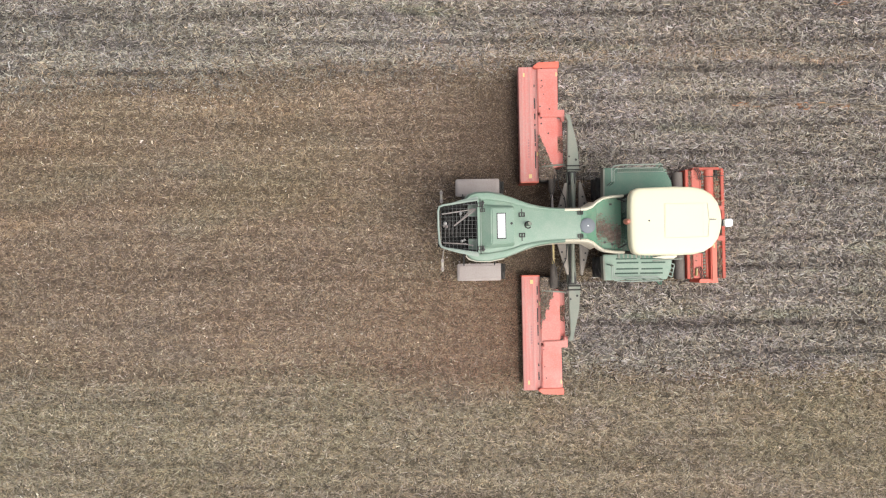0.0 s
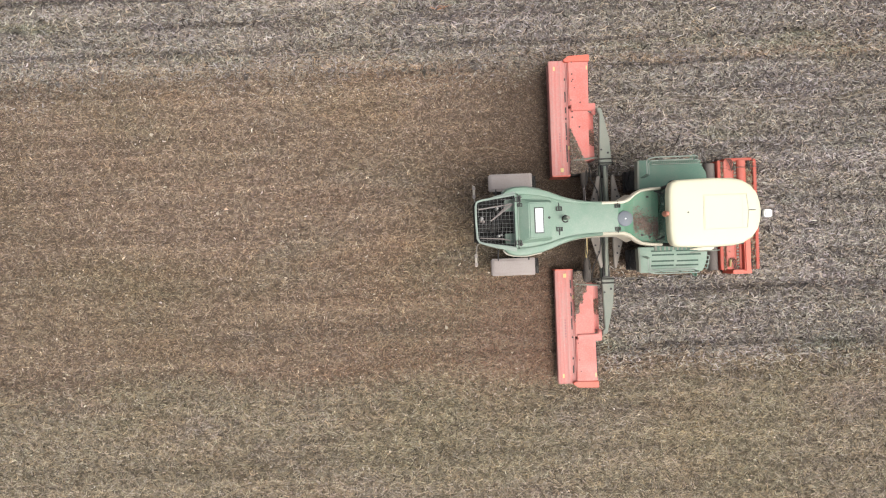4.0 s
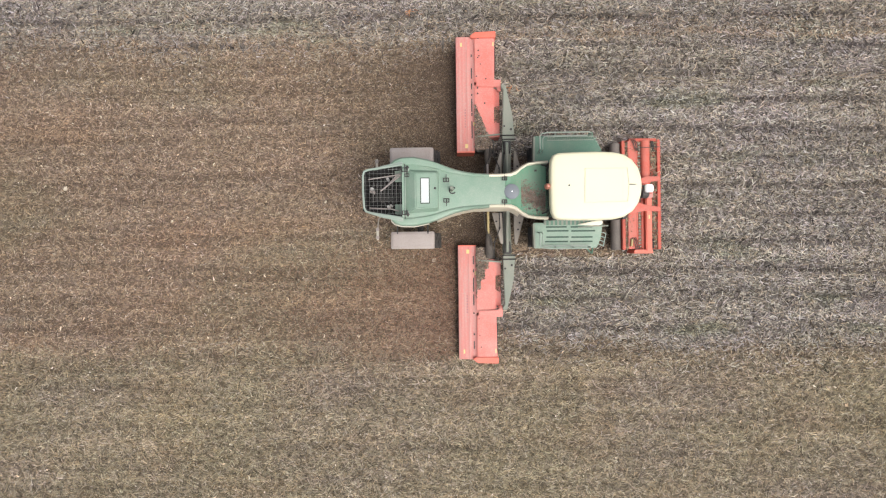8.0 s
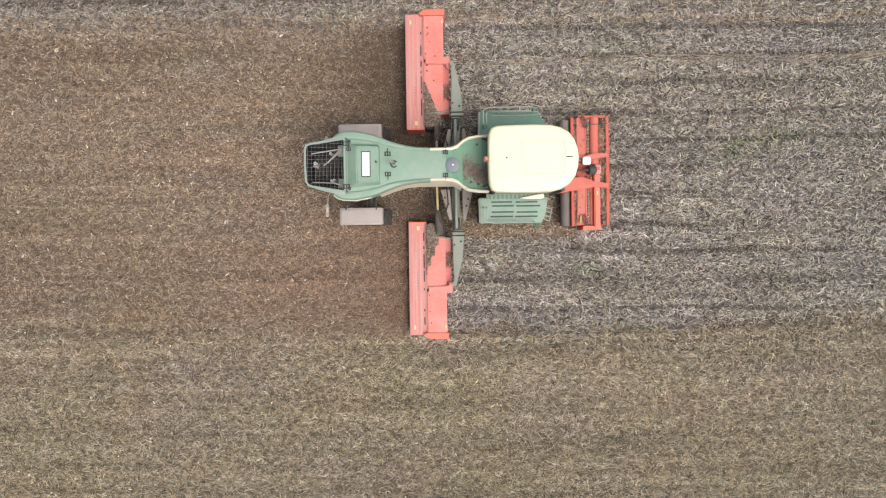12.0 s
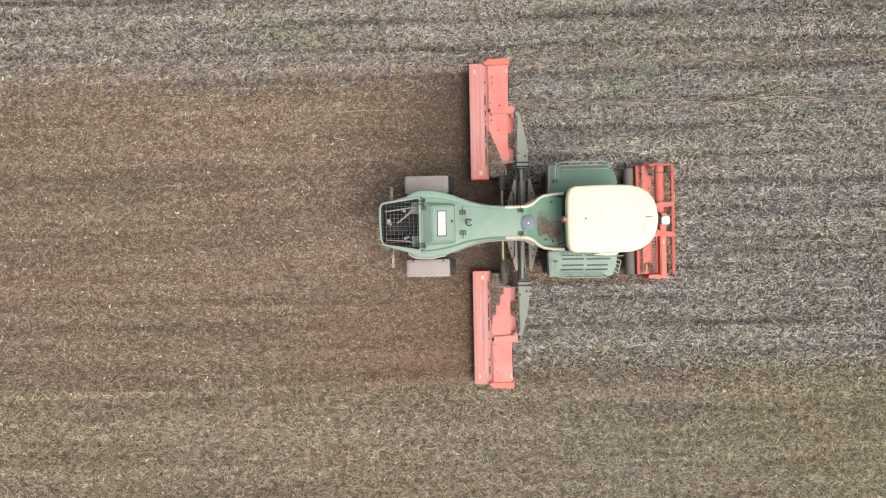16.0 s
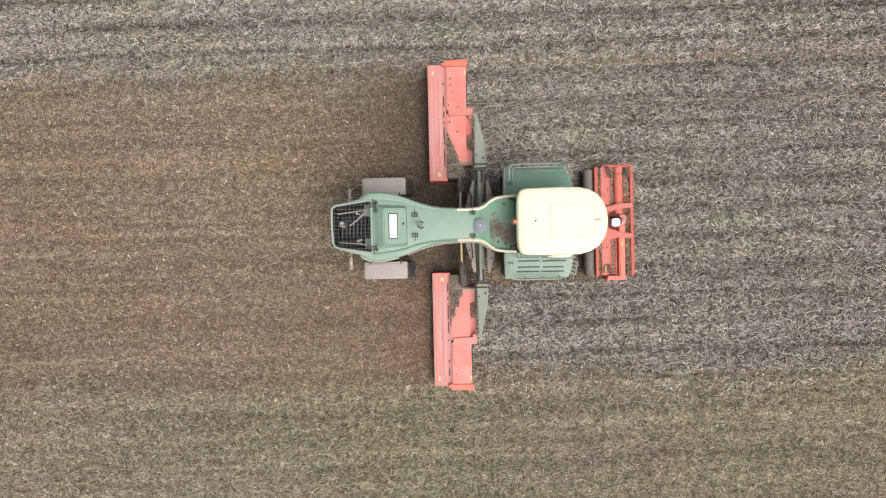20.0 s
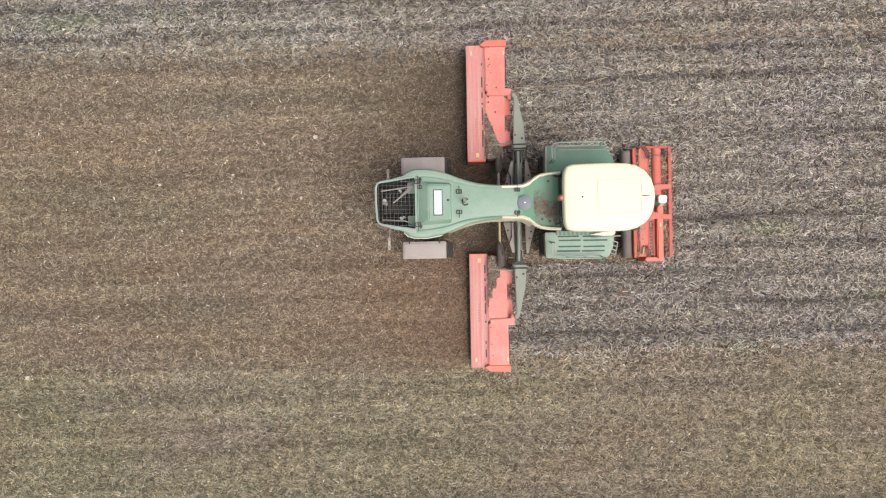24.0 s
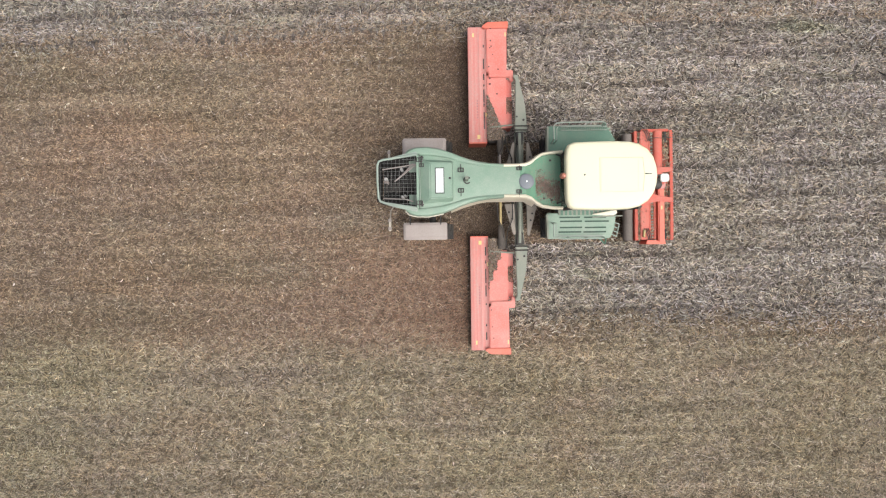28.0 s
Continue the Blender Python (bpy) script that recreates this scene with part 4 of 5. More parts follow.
def wheel(m, name, x, y, r, width, lugs):
    """A lugged tyre on its rim; turns about its own middle."""
    s = 1 if y > 0 else -1
    w = width / 2
    bm = bmesh.new()
    lathe(bm, [(0.1, -w * 0.4), (r * 0.55, -w * 0.75), (r * 0.58, -w * 0.8), (r * 0.55, 0), (r * 0.58, w * 0.8), (r * 0.55, w * 0.75), (0.1, w * 0.4)], (0, 0, 0), 28)
    rim = part(name, bm, CREAM, m, "cream wheel rim with lugged tyre", smooth=True)
    bm = bmesh.new()
    lathe(bm, [(r * 0.56, -w * 0.8), (r * 0.7, -w), (r * 0.88, -w), (r * 0.945, -w * 0.85), (r * 0.955, 0), (r * 0.945, w * 0.85), (r * 0.88, w), (r * 0.7, w), (r * 0.56, w * 0.8)], (0, 0, 0), 40)
    for k in range(lugs):
        for side in (1, -1):
            a = 2 * math.pi * (k + (0.25 if side > 0 else -0.25)) / lugs
            lean = 0.9 / lugs * 2
            pts = []
            for rr in (r * 0.93, r):
                for yy, da in ((0.0, lean), (side * w, -lean)):
                    for e in (-0.028, 0.028):
                        ang = a + da + e / r * (1.0 if rr < r else 0.8)
                        pts.append((rr * math.cos(ang), yy, rr * math.sin(ang)))
            v = [bm.verts.new(p) for p in pts]
            for f in ((0, 1, 3, 2), (4, 6, 7, 5), (0, 4, 5, 1), (2, 3, 7, 6), (0, 2, 6, 4), (1, 5, 7, 3)):
                bm.faces.new([v[i] for i in f])
    part("tyre", bm, TYRE, rim, "dusty black lugged tyre")
    bm = bmesh.new()
    lathe(bm, [(0.02, -w * 0.5), (0.13, -w * 0.48), (0.13, w * 0.48), (0.02, w * 0.5)], (0, 0, 0), 14)
    part("hub", bm, DARK, rim)
    rim.matrix_basis = pose(x, y, r)
    return rim


def guards(m):
    for s in (1, -1):
        y0, y1 = s * 0.99, s * 1.5
        bm = bmesh.new()
        rings = []
        for x, z in ((-1.31, 1.26), (-1.3, 1.33), (-1.27, 1.352), (-0.65, 1.365), (-0.05, 1.352), (-0.02, 1.33), (-0.005, 1.24)):
            q = s * (0.035 if abs(x + 0.655) > 0.64 else 0.012 if abs(x + 0.655) > 0.62 else 0.0)
            rings.append([(x, y0 + q, z - 0.05), (x, y0 + q, z - 0.02), (x, y0 + q + s * 0.03, z), (x, y1 - q - s * 0.03, z), (x, y1 - q, z - 0.02), (x, y1 - q, z - 0.05)])
        loft(bm, rings)
        g = part("rear_mudguard", bm, GUARD, m, "dusty grey-brown rear mudguard", smooth=True)
        bm = bmesh.new()
        loft(bm, [[(x, y0 + s * 0.06, z), (x, y0 + s * 0.075, z + 0.012), (x, y1 - s * 0.075, z + 0.012), (x, y1 - s * 0.06, z)] for x, z in ((-1.24, 1.346), (-1.22, 1.354), (-0.65, 1.363), (-0.1, 1.354), (-0.08, 1.346))])
        part("guard_panel", bm, GUARD, g)
        for x in (-1.1, -0.2):
            bm = bmesh.new()
            tube(bm, [(x, s * 0.72, 1.5), (x, s * 0.85, 1.36), (x, s * 1.2, 1.33)], 0.022, 6)
            part("bracket", bm, DARK, g)


def platforms(m):
    for s in (1, -1):
        bm = bmesh.new()
        z = 2.08 if s > 0 else 1.93
        yo = 1.64 if s > 0 else 1.53
        hull8(bm, [(2.81, s * 0.8), (4.8, s * 0.8), (4.74, s * 1.25), (4.5 if s > 0 else 4.62, s * yo), (2.84, s * yo)], z - 0.06, z)
        # same green on both; the cab's shade is painted into the +y platform
        plat = part("fender_platform", bm, GREEN_DARK if s > 0 else GREEN, m, "green steel platform over the front wheel", bevel=0.02)
        bm = bmesh.new()
        hull8(bm, [(2.81, s * 0.84), (2.86, s * 0.84), (2.88, s * (yo - 0.02)), (2.83, s * (yo - 0.02))], z - 0.24, z + 0.012)
        part("fender_skirt", bm, STEEL, plat)
        bm = bmesh.new()
        x0 = 2.94
        zr = z + 0.42
        k = yo / 1.64
        tube(bm, [(x0 + 0.02, s * 1.15 * k, z), (x0, s * 1.2 * k, zr), (x0, s * 1.55 * k, zr), (x0 + 0.06, s * 1.62 * k, zr), (x0 + 0.25, s * 1.65 * k, zr), (4.3, s * 1.65 * k, zr), (4.36, s * 1.63 * k, zr - 0.06), (4.38, s * 1.6 * k, z - 0.05)], 0.018, 8)
        tube(bm, [(x0 + 0.1, s * 1.15 * k, z), (x0 + 0.1, s * 1.2 * k, z + 0.3), (x0 + 0.1, s * 1.5 * k, z + 0.3), (x0 + 0.17, s * 1.58 * k, z + 0.28), (4.3, s * 1.6 * k, z + 0.2)], 0.014, 8)
        for x in (3.4, 3.9):
            tube(bm, [(x, s * 1.6 * k, z - 0.03), (x, s * 1.65 * k, zr)], 0.014, 8)
        part("handrail", bm, WIRE, plat, "pale green tube handrail")
        if s > 0:
            bm = bmesh.new()
            tube(bm, [(3.2, 1.5, z + 0.08), (4.5, 1.5, z + 0.08)], 0.012, 6)
            tube(bm, [(3.2, 1.6, z + 0.08), (4.5, 1.6, z + 0.08)], 0.012, 6)
            edge = part("edge_grating", bm, WIRE, plat, "narrow pale green grating")
            for k in range(22):
                bm = bmesh.new()
                x = 3.22 + 1.26 * k / 21
                tube(bm, [(x, 1.5, z + 0.08), (x + 0.03, 1.6, z + 0.08)], 0.007, 5)
                part("grating_bar", bm, STEEL, edge)
        bm = bmesh.new()
        box(bm, 3.1, 4.45, s * 1.56 * k - 0.02, s * 1.56 * k + 0.02, z - 0.01, z + 0.02)
        part("toe_strip", bm, WIRE, plat)
        for (xa, ya), (xb, yb) in (((4.4, yo), (4.56, yo + 0.16)), ((4.56, yo + 0.16), (4.6, yo - 0.02)), ((4.4, yo), (4.6, yo - 0.02))):
            bm = bmesh.new()
            tube(bm, [(xa, s * ya, z - 0.3), (xb, s * yb, z - 0.35)], 0.025, 6)
            part("lamp_bracket", bm, GREEN_DARK, plat)
        if s < 0:
            for x0, x1, y in ((3.18, 3.77, 0.925), (3.2, 3.82, 1.036), (3.9, 4.58, 1.044), (3.88, 4.5, 0.93), (3.19, 3.82, 1.212), (3.9, 4.5, 1.22), (3.15, 3.8, 1.34), (3.86, 4.5, 1.345)):
                bm = bmesh.new()
                hull8(bm, [(x0, -y - 0.022), (x1, -y - 0.022), (x1, -y + 0.022), (x0, -y + 0.022)], z - 0.005, z + 0.006)
                part("tread_slot", bm, SLOT, plat)
            bm = bmesh.new()
            for a, b in (((4.8, -1.06), (4.73, -1.4)), ((4.98, -1.12), (4.9, -1.48)), ((4.8, -1.06), (4.98, -1.12)), ((4.78, -1.18), (4.96, -1.24)), ((4.75, -1.29), (4.93, -1.36)), ((4.73, -1.4), (4.9, -1.48))):
                tube(bm, [(*a, 1.6), (*b, 1.6)], 0.018, 6)
            part("ladder", bm, WIRE, plat, "pale green access ladder")
        else:
            bm = bmesh.new()
            tube(bm, [(3.7, 0.98, z + 0.02), (3.72, 1.02, z + 0.06), (3.8, 1.03, z + 0.06), (3.84, 0.98, z + 0.02)], 0.02, 6)
            part("grab_handle", bm, DARK, plat)
            for k in range(9):
                x, y = 4.54 + 0.026 * k, 1.56 - 0.085 * k
                bm = bmesh.new()
                hull8(bm, [(x - 0.03, y - 0.035), (x + 0.075, y - 0.02), (x + 0.075, y + 0.015), (x - 0.03, y + 0.02)], z - 0.05, z - 0.01)
                part("step_tooth", bm, GREEN, plat)


def side_mulcher(m, s):
    """A flail mulcher deck carried beside the machine on its arm."""
    z = 0.76 if s > 0 else 0.56
    yi, yo = (1.46, 4.98) if s > 0 else (1.43, 4.94)
    bm = bmesh.new()
    rings = []
    for y in (yi, yo):
        ridges = []
        for x, h in ((0.8, 0.006), (0.9, 0.005), (1.04, 0.009)):
            ridges += [(x - 0.025, s * y, z), (x - 0.008, s * y, z + h), (x + 0.008, s * y, z + h), (x + 0.025, s * y, z)]
        rings.append([(0.74, s * y, 0.13), (0.71, s * y, z - 0.16), (0.69, s * y, z - 0.05), (0.7, s * y, z - 0.012), (0.73, s * y, z), *ridges, (1.14, s * y, z), (1.14, s * y, z - 0.06), (0.78, s * y, z - 0.1), (0.77, s * y, 0.13)])
    loft(bm, rings)
    hood = part("side_mulcher", bm, RED_FADED, m, "red flail mulcher deck with faded rear hood", bevel=0.004, smooth=True)
    bm = bmesh.new()
    box(bm, 1.14, 1.2, min(s * yi, s * yo), max(s * yi, s * yo), 0.2, z + 0.002)
    part("hood_joint", bm, RED_FADED, hood)
    for y, half in ((3.86, 0.16), (3.46, 0.09), (3.2, 0.03), (2.88, 0.2), (2.6, 0.05), (2.13, 0.26), (4.4, 0.04)) if s > 0 else ((1.87, 0.13), (2.2, 0.05), (2.63, 0.22), (3.1, 0.17), (3.51, 0.03), (4.16, 0.04), (4.5, 0.12)):
        bm = bmesh.new()
        box(bm, 1.152, 1.185, min(s * (y - half), s * (y + half)), max(s * (y - half), s * (y + half)), z - 0.03, z + 0.008)
        part("joint_gap", bm, DARK, hood)
        for k in range(2):
            bm = bmesh.new()
            disc(bm, 1.17 + 0.012 * k, s * (y - half + (0.4 + k) * half), z - 0.03, z + 0.02, 0.014, 7)
            part("joint_bolt", bm, BOOT, hood)
    bm = bmesh.new()
    box(bm, 1.2, 1.25, min(s * yi, s * yo), max(s * yi, s * yo), 0.2, z + 0.03)
    part("hood_lip", bm, RED_FADED, hood, bevel=0.01)
    zt = z + 0.1
    bm = bmesh.new()
    hull8(bm, mirrored([(1.25, yo - 0.06), (1.88, yo - 0.06), (1.86, 3.58), (1.25, 3.55)], s), 0.15, zt)
    part("outer_panel", bm, RED, hood, bevel=0.03)
    bm = bmesh.new()
    hull8(bm, mirrored([(1.32, 3.62), (2.05, 3.62), (2.05, 3.27), (1.95, 3.27), (1.94, 3.4), (1.3, 3.42)], s), zt - 0.08, zt + 0.04)
    part("cross_bracket", bm, RED, hood, bevel=0.02)
    bm = bmesh.new()
    hull8(bm, mirrored([(1.25, 3.5), (1.84, 3.45), (1.84, yi + 0.42), (1.25, yi + 0.42)], s), 0.15, zt - 0.03)
    part("inner_panel", bm, RED, hood, bevel=0.02)
    bm = bmesh.new()
    hull8(bm, mirrored([(1.84, 3.4), (2.02, 3.35), (2.02, yi + 0.46), (1.84, yi + 0.46)], s), 0.1, zt - 0.16)
    part("front_skirt", bm, RED, hood, bevel=0.01)
    bm = bmesh.new()
    hull8(bm, mirrored([(1.12, yo - 0.02), (1.28, yo + 0.1), (1.91, yo + 0.12), (1.91, yo - 0.08), (1.18, yo - 0.08)], s), 0.08, zt + 0.03)
    part("end_plate", bm, RED_BRIGHT, hood, "bright red outer end plate", bevel=0.015)
    bm = bmesh.new()
    hull8(bm, mirrored([(0.7, yi - 0.03), (1.25, yi - 0.03), (1.25, yi + 0.01), (0.7, yi + 0.01)], s), 0.1, z + 0.03)
    part("inner_end_plate", bm, RED_BRIGHT, hood, bevel=0.008)
    # a worn line of writing on the hood, too faint to read
    for k in range(7):
        y = (2.2 if s > 0 else 2.95) + 0.085 * k
        bm = bmesh.new()
        box(bm, 0.945, 0.99, min(s * y, s * (y + 0.05)), max(s * y, s * (y + 0.05)), z - 0.004, z + 0.004)
        part("worn_mark", bm, WORN, hood)
    for x, y, w in ((1.0, yi + 0.17, 0.07), (1.228, yi + 0.84, 0.03), (0.86, yo - 0.24, 0.04), (1.83, yo - 0.27, 0.03)):
        bm = bmesh.new()
        box(bm, x - w / 1.6, x + w / 1.6, min(s * (y - 0.06), s * (y + 0.06)), max(s * (y - 0.06), s * (y + 0.06)), z - 0.05, (zt if x > 1.3 else z) + (0.034 if 1.2 < x < 1.26 else 0.024 if x > 0.9 and x < 1.2 else 0.006))
        part("yellow_sticker", bm, YELLOW, hood)
    rng = random.Random(5 + s)
    upper = ((1.38, 4.9), (1.38, 4.53), (1.4, 4.36), (1.36, 4.31), (1.44, 4.11), (1.32, 3.74), (1.35, 3.39), (1.35, 3.22), (1.56, 2.92), (1.6, 3.66))
    for x, y in upper if s > 0 else ((1.32, 3.68), (1.34, 4.2), (1.89, 3.3), (1.42, 3.45), (1.7, 3.42), (1.38, 4.55)):
        bm = bmesh.new()
        disc(bm, x, s * y, zt - 0.04, zt + 0.008, 0.018 + 0.008 * rng.random(), 8)
        part("panel_bolt", bm, DARK, hood)
    for k in range(9):
        bm = bmesh.new()
        y = yo - 0.3 - 0.09 * k
        box(bm, 1.872, 1.9, min(s * y, s * (y - 0.05)), max(s * y, s * (y - 0.05)), zt - 0.2, zt - 0.02)
        part("edge_clip", bm, DARK, hood)
    chaff("caked_soil", hood, 1.85, 2.02, min(s * 2.35, s * 2.85), max(s * 2.35, s * 2.85), zt - 0.158, 700, 81 + s, lambda x, y: np.random.default_rng(8).uniform(0, 1, len(x)) > np.abs(np.abs(y) - 2.58) * 3.2, label="dark soil caked on the skirt", size=(0.015, 0.05), heap=0.006, material=DIRT)
    chaff("deck_straw", hood, 1.25, 1.9, min(s * yi, s * (yi + 1.7)), max(s * yi, s * (yi + 1.7)), zt - 0.03, 4200, 41 + s, lambda x, y: (np.abs(y) < yi + 1.55 - (x - 1.25) * 2.6 + 0.1 * np.sin(23 * x + 11 * y)) & (np.abs(y) > yi + 0.05), label="grey-brown muck and chaff lying on the deck", size=(0.02, 0.09), heap=0.06, material=MUCK)
    # gearbox end, arm and drive
    bm = bmesh.new()
    tube(bm, [(1.3, s * (yi + 0.44), zt), (2.05, s * (yi + 0.5), zt + 0.02)], 0.028, 8)
    part("link_rod", bm, STEEL, hood)
    bm = bmesh.new()
    box(bm, 1.3, 1.85, min(s * (yi + 0.02), s * (yi + 0.4)), max(s * (yi + 0.02), s * (yi + 0.4)), 0.15, z - 0.12)
    part("gearbox", bm, DARK, hood, bevel=0.03)
    za = z + 0.32
    bm = bmesh.new()
    hull8(bm, mirrored([(2.04, yi + 1.86), (2.04, yi + 1.96), (2.17, yi + 1.96), (2.38, yi + 1.02), (2.43, yi + 0.26), (2.06, yi + 0.26), (2.08, yi + 1.1), (2.1, yi + 1.8)], s), za - 0.14, za)
    arm = part("carrying_arm", bm, STEEL, m, "dusty grey-green carrying arm", bevel=0.02)
    for y in (0.3, 0.42):
        bm = bmesh.new()
        tube(bm, [(2.04, s * (yi + y), za + 0.01), (2.45, s * (yi + y), za + 0.01)], 0.022, 6)
        part("clamp", bm, DARK, arm)
    bm = bmesh.new()
    disc(bm, 2.12, s * (yi + 0.7), za - 0.01, za + 0.012, 0.03, 10)
    disc(bm, 2.32, s * (yi + 0.6), za - 0.01, za + 0.012, 0.035, 10)
    part("pivot_pin", bm, DARK, arm)
    bm = bmesh.new()
    hull8(bm, mirrored([(2.07, 0.35), (2.3, 0.35), (2.34, yi + 0.26), (2.07, yi + 0.26)], s), za - 0.3, za - 0.1)
    part("swing_beam", bm, STEEL, arm, bevel=0.02)
    bm = bmesh.new()
    tube(bm, [(2.19, s * 0.4, za + 0.15), (2.19, s * (yi - 0.25), za + 0.05), (2.19, s * (yi + 0.2), za + 0.02)], [0.06, 0.058, 0.045], 12)
    part("lift_cylinder", bm, STEEL, arm, "grey hydraulic lift cylinder", smooth=True)
    bm = bmesh.new()
    hull8(bm, mirrored([(2.1, yi - 0.15), (2.3, yi - 0.15), (2.34, yi + 0.25), (2.07, yi + 0.25)], s), za - 0.1, za + 0.02, mirrored([(2.13, yi - 0.05), (2.27, yi - 0.05), (2.31, yi + 0.25), (2.1, yi + 0.25)], s))
    part("pivot_bracket", bm, DARK, arm, bevel=0.02)
    bm = bmesh.new()
    hull8(bm, mirrored([(1.72, 0.45), (2.02, 0.45), (2.05, 1.38), (1.98, 1.38)], s), 0.95, 1.05, mirrored([(1.72, 0.45), (2.02, 0.45), (2.05, 1.38), (1.98, 1.38)], s))
    hull8(bm, mirrored([(2.38, 0.45), (2.72, 0.45), (2.46, 1.42), (2.4, 1.38)], s), 0.95, 1.05)
    part("brace_plate", bm, DUSTY, arm, "dusty triangular brace plate", bevel=0.015)
    for x, y in ((1.85, 0.7), (1.95, 0.9), (2.55, 0.75), (2.5, 0.95)):
        bm = bmesh.new()
        disc(bm, x, s * y, 1.04, 1.062, 0.03, 10)
        part("brace_bolt", bm, DARK, arm)
    bm = bmesh.new()
    tube(bm, [(1.61, s * 0.3, 1.0), (1.62, s * 1.12, 0.85)], 0.038, 10)
    part("drive_shaft_tube", bm, SHAFT if s < 0 else GUARD, m, "dusty yellow drive shaft guard" if s < 0 else "dusty grey drive shaft guard")
    bm = bmesh.new()
    tube(bm, [(1.62, s * 1.05, 0.86), (1.63, s * 1.18, 0.83), (1.65, s * 1.5, 0.78), (1.66, s * (yi + 0.3), 0.6)], [0.05, 0.095, 0.12, 0.14], 12)
    part("shaft_boot", bm, BOOT, m, "dark rubber shaft boot", smooth=True)
    for k, (xa, xb) in enumerate(((1.9, 1.8), (2.0, 2.1), (1.45, 1.7))):
        bm = bmesh.new()
        tube(bm, [(xa, s * 0.4, 1.5), (xa + 0.05, s * 0.9, 1.15 + 0.1 * k), (xb, s * 1.3, 1.0), (xb, s * (yi + 0.35), zt - 0.05)], 0.016, 6)
        part("hydraulic_hose", bm, BLACK, arm)


def front_mulcher(m):
    z = 0.66
    bm = bmesh.new()
    box(bm, 5.77, 5.87, -1.6, 1.76, 0.12, z)
    deck = part("front_mulcher", bm, RED_WORN, m, "red flail mulcher deck in front of the cab", bevel=0.012)
    bm = bmesh.new()
    lathe(bm, [(0.05, -1.6), (0.16, -1.6), (0.16, 1.7), (0.05, 1.7)], (5.63, 0, 0.42), 20)
    part("roller", bm, ROLLER, deck, "dusty brown-grey roller", smooth=True)
    bm = bmesh.new()
    box(bm, 5.87, 6.82, -1.58, 1.74, 0.1, z - 0.06)
    part("floor_panel", bm, RED_WORN, deck, "worn red floor under the straw")
    # flat hood panels behind the toothed gap
    for x0, x1, y0, y1 in ((5.94, 6.25, -1.58, -0.25), (5.94, 6.25, 0.35, 1.74)):
        bm = bmesh.new()
        box(bm, x0, x1, y0, y1, z - 0.17, z + 0.015)
        panel = part("hood_panel", bm, RED_DEEP, deck, bevel=0.018)
        bm = bmesh.new()
        box(bm, x1 - 0.05, x1 - 0.03, y0 + 0.05, y1 - 0.05, z + 0.013, z + 0.026)
        part("fold", bm, RED_WORN, panel)
    # rounded hood in front of the gap, and its lower continuation beside the beam
    for x0, x1, y0, y1, up in ((6.35, 6.635, 0.3, 1.74, 0.07), (6.34, 6.45, -1.58, -0.1, 0.0)):
        c, half = (x0 + x1) / 2, (x1 - x0) / 2
        bm = bmesh.new()
        loft(bm, [[(c - half * math.cos(math.pi * k / 10), y, z - 0.06 + (up + 0.06) * math.sin(math.pi * k / 10) ** 0.7) for k in range(11)] + [(x1, y, z - 0.2), (x0, y, z - 0.2)] for y in (y0, y1)])
        part("rounded_hood", bm, RED_DEEP, deck, "red rounded hood, paint worn pale along the top", smooth=True)
    for k in range(34):
        y = -1.5 + 3.16 * k / 33
        if -0.2 < y < 0.32:
            continue
        bm = bmesh.new()
        hull8(bm, [(6.275, y - 0.028), (6.34, y - 0.02), (6.34, y + 0.02), (6.275, y + 0.01)], z - 0.07, z - 0.005)
        part("cutter_tooth", bm, STEEL if k % 3 else DUSTY, deck)
    bm = bmesh.new()
    box(bm, 6.445, 6.63, -1.66, -0.02, z - 0.12, z + 0.14)
    beam = part("cross_beam", bm, RED_BRIGHT, deck, "bright red cross beam", bevel=0.03)
    bm = bmesh.new()
    box(bm, 6.52, 6.56, -0.66, -0.55, z + 0.1, z + 0.145)
    part("yellow_sticker", bm, YELLOW, beam)
    bm = bmesh.new()
    box(bm, 6.845, 6.935, -1.6, 1.78, 0.3, z + 0.02)
    bar = part("front_bar", bm, RED_WORN, deck, bevel=0.012)
    for k in range(40):
        bm = bmesh.new()
        y = -1.52 + 3.2 * k / 39
        box(bm, 6.925, 6.955, y - 0.018, y + 0.018, z - 0.1, z + 0.012)
        part("tooth", bm, RED_WORN, bar)
    for y in (-1.15, -0.62, 0.08, 0.95, 1.5):
        bm = bmesh.new()
        box(bm, 6.63, 6.86, y - 0.02, y + 0.02, z - 0.1, z - 0.02)
        part("stay", bm, RED_WORN, bar)
    for y0, y1, x0, x1 in ((1.74, 1.82, 5.98, 6.84), (-1.72, -1.6, 6.08, 6.68)):
        bm = bmesh.new()
        hull8(bm, [(x0, y0), (x1, y0), (x1 - 0.02, y1), (x0 + 0.03, y1)], 0.05, z + (0.08 if y0 < 0 else 0.0))
        part("end_plate", bm, RED_BRIGHT if y0 < 0 else RED_WORN, deck, bevel=0.012)
    bm = bmesh.new()
    hull8(bm, [(5.2, -0.62), (6.1, -0.47), (6.45, -0.42), (6.86, -0.45), (6.86, -0.31), (6.43, -0.24), (6.06, -0.1), (5.6, -0.14), (5.2, -0.3)], z + 0.02, z + 0.2)
    part("link_plate", bm, RED_DEEP, deck, "red linkage plate", bevel=0.02)
    bm = bmesh.new()
    hull8(bm, [(5.2, 0.36), (6.2, 0.55), (6.45, 0.63), (6.86, 0.62), (6.86, 0.5), (6.5, 0.45), (5.2, 0.2)], z + 0.02, z + 0.18)
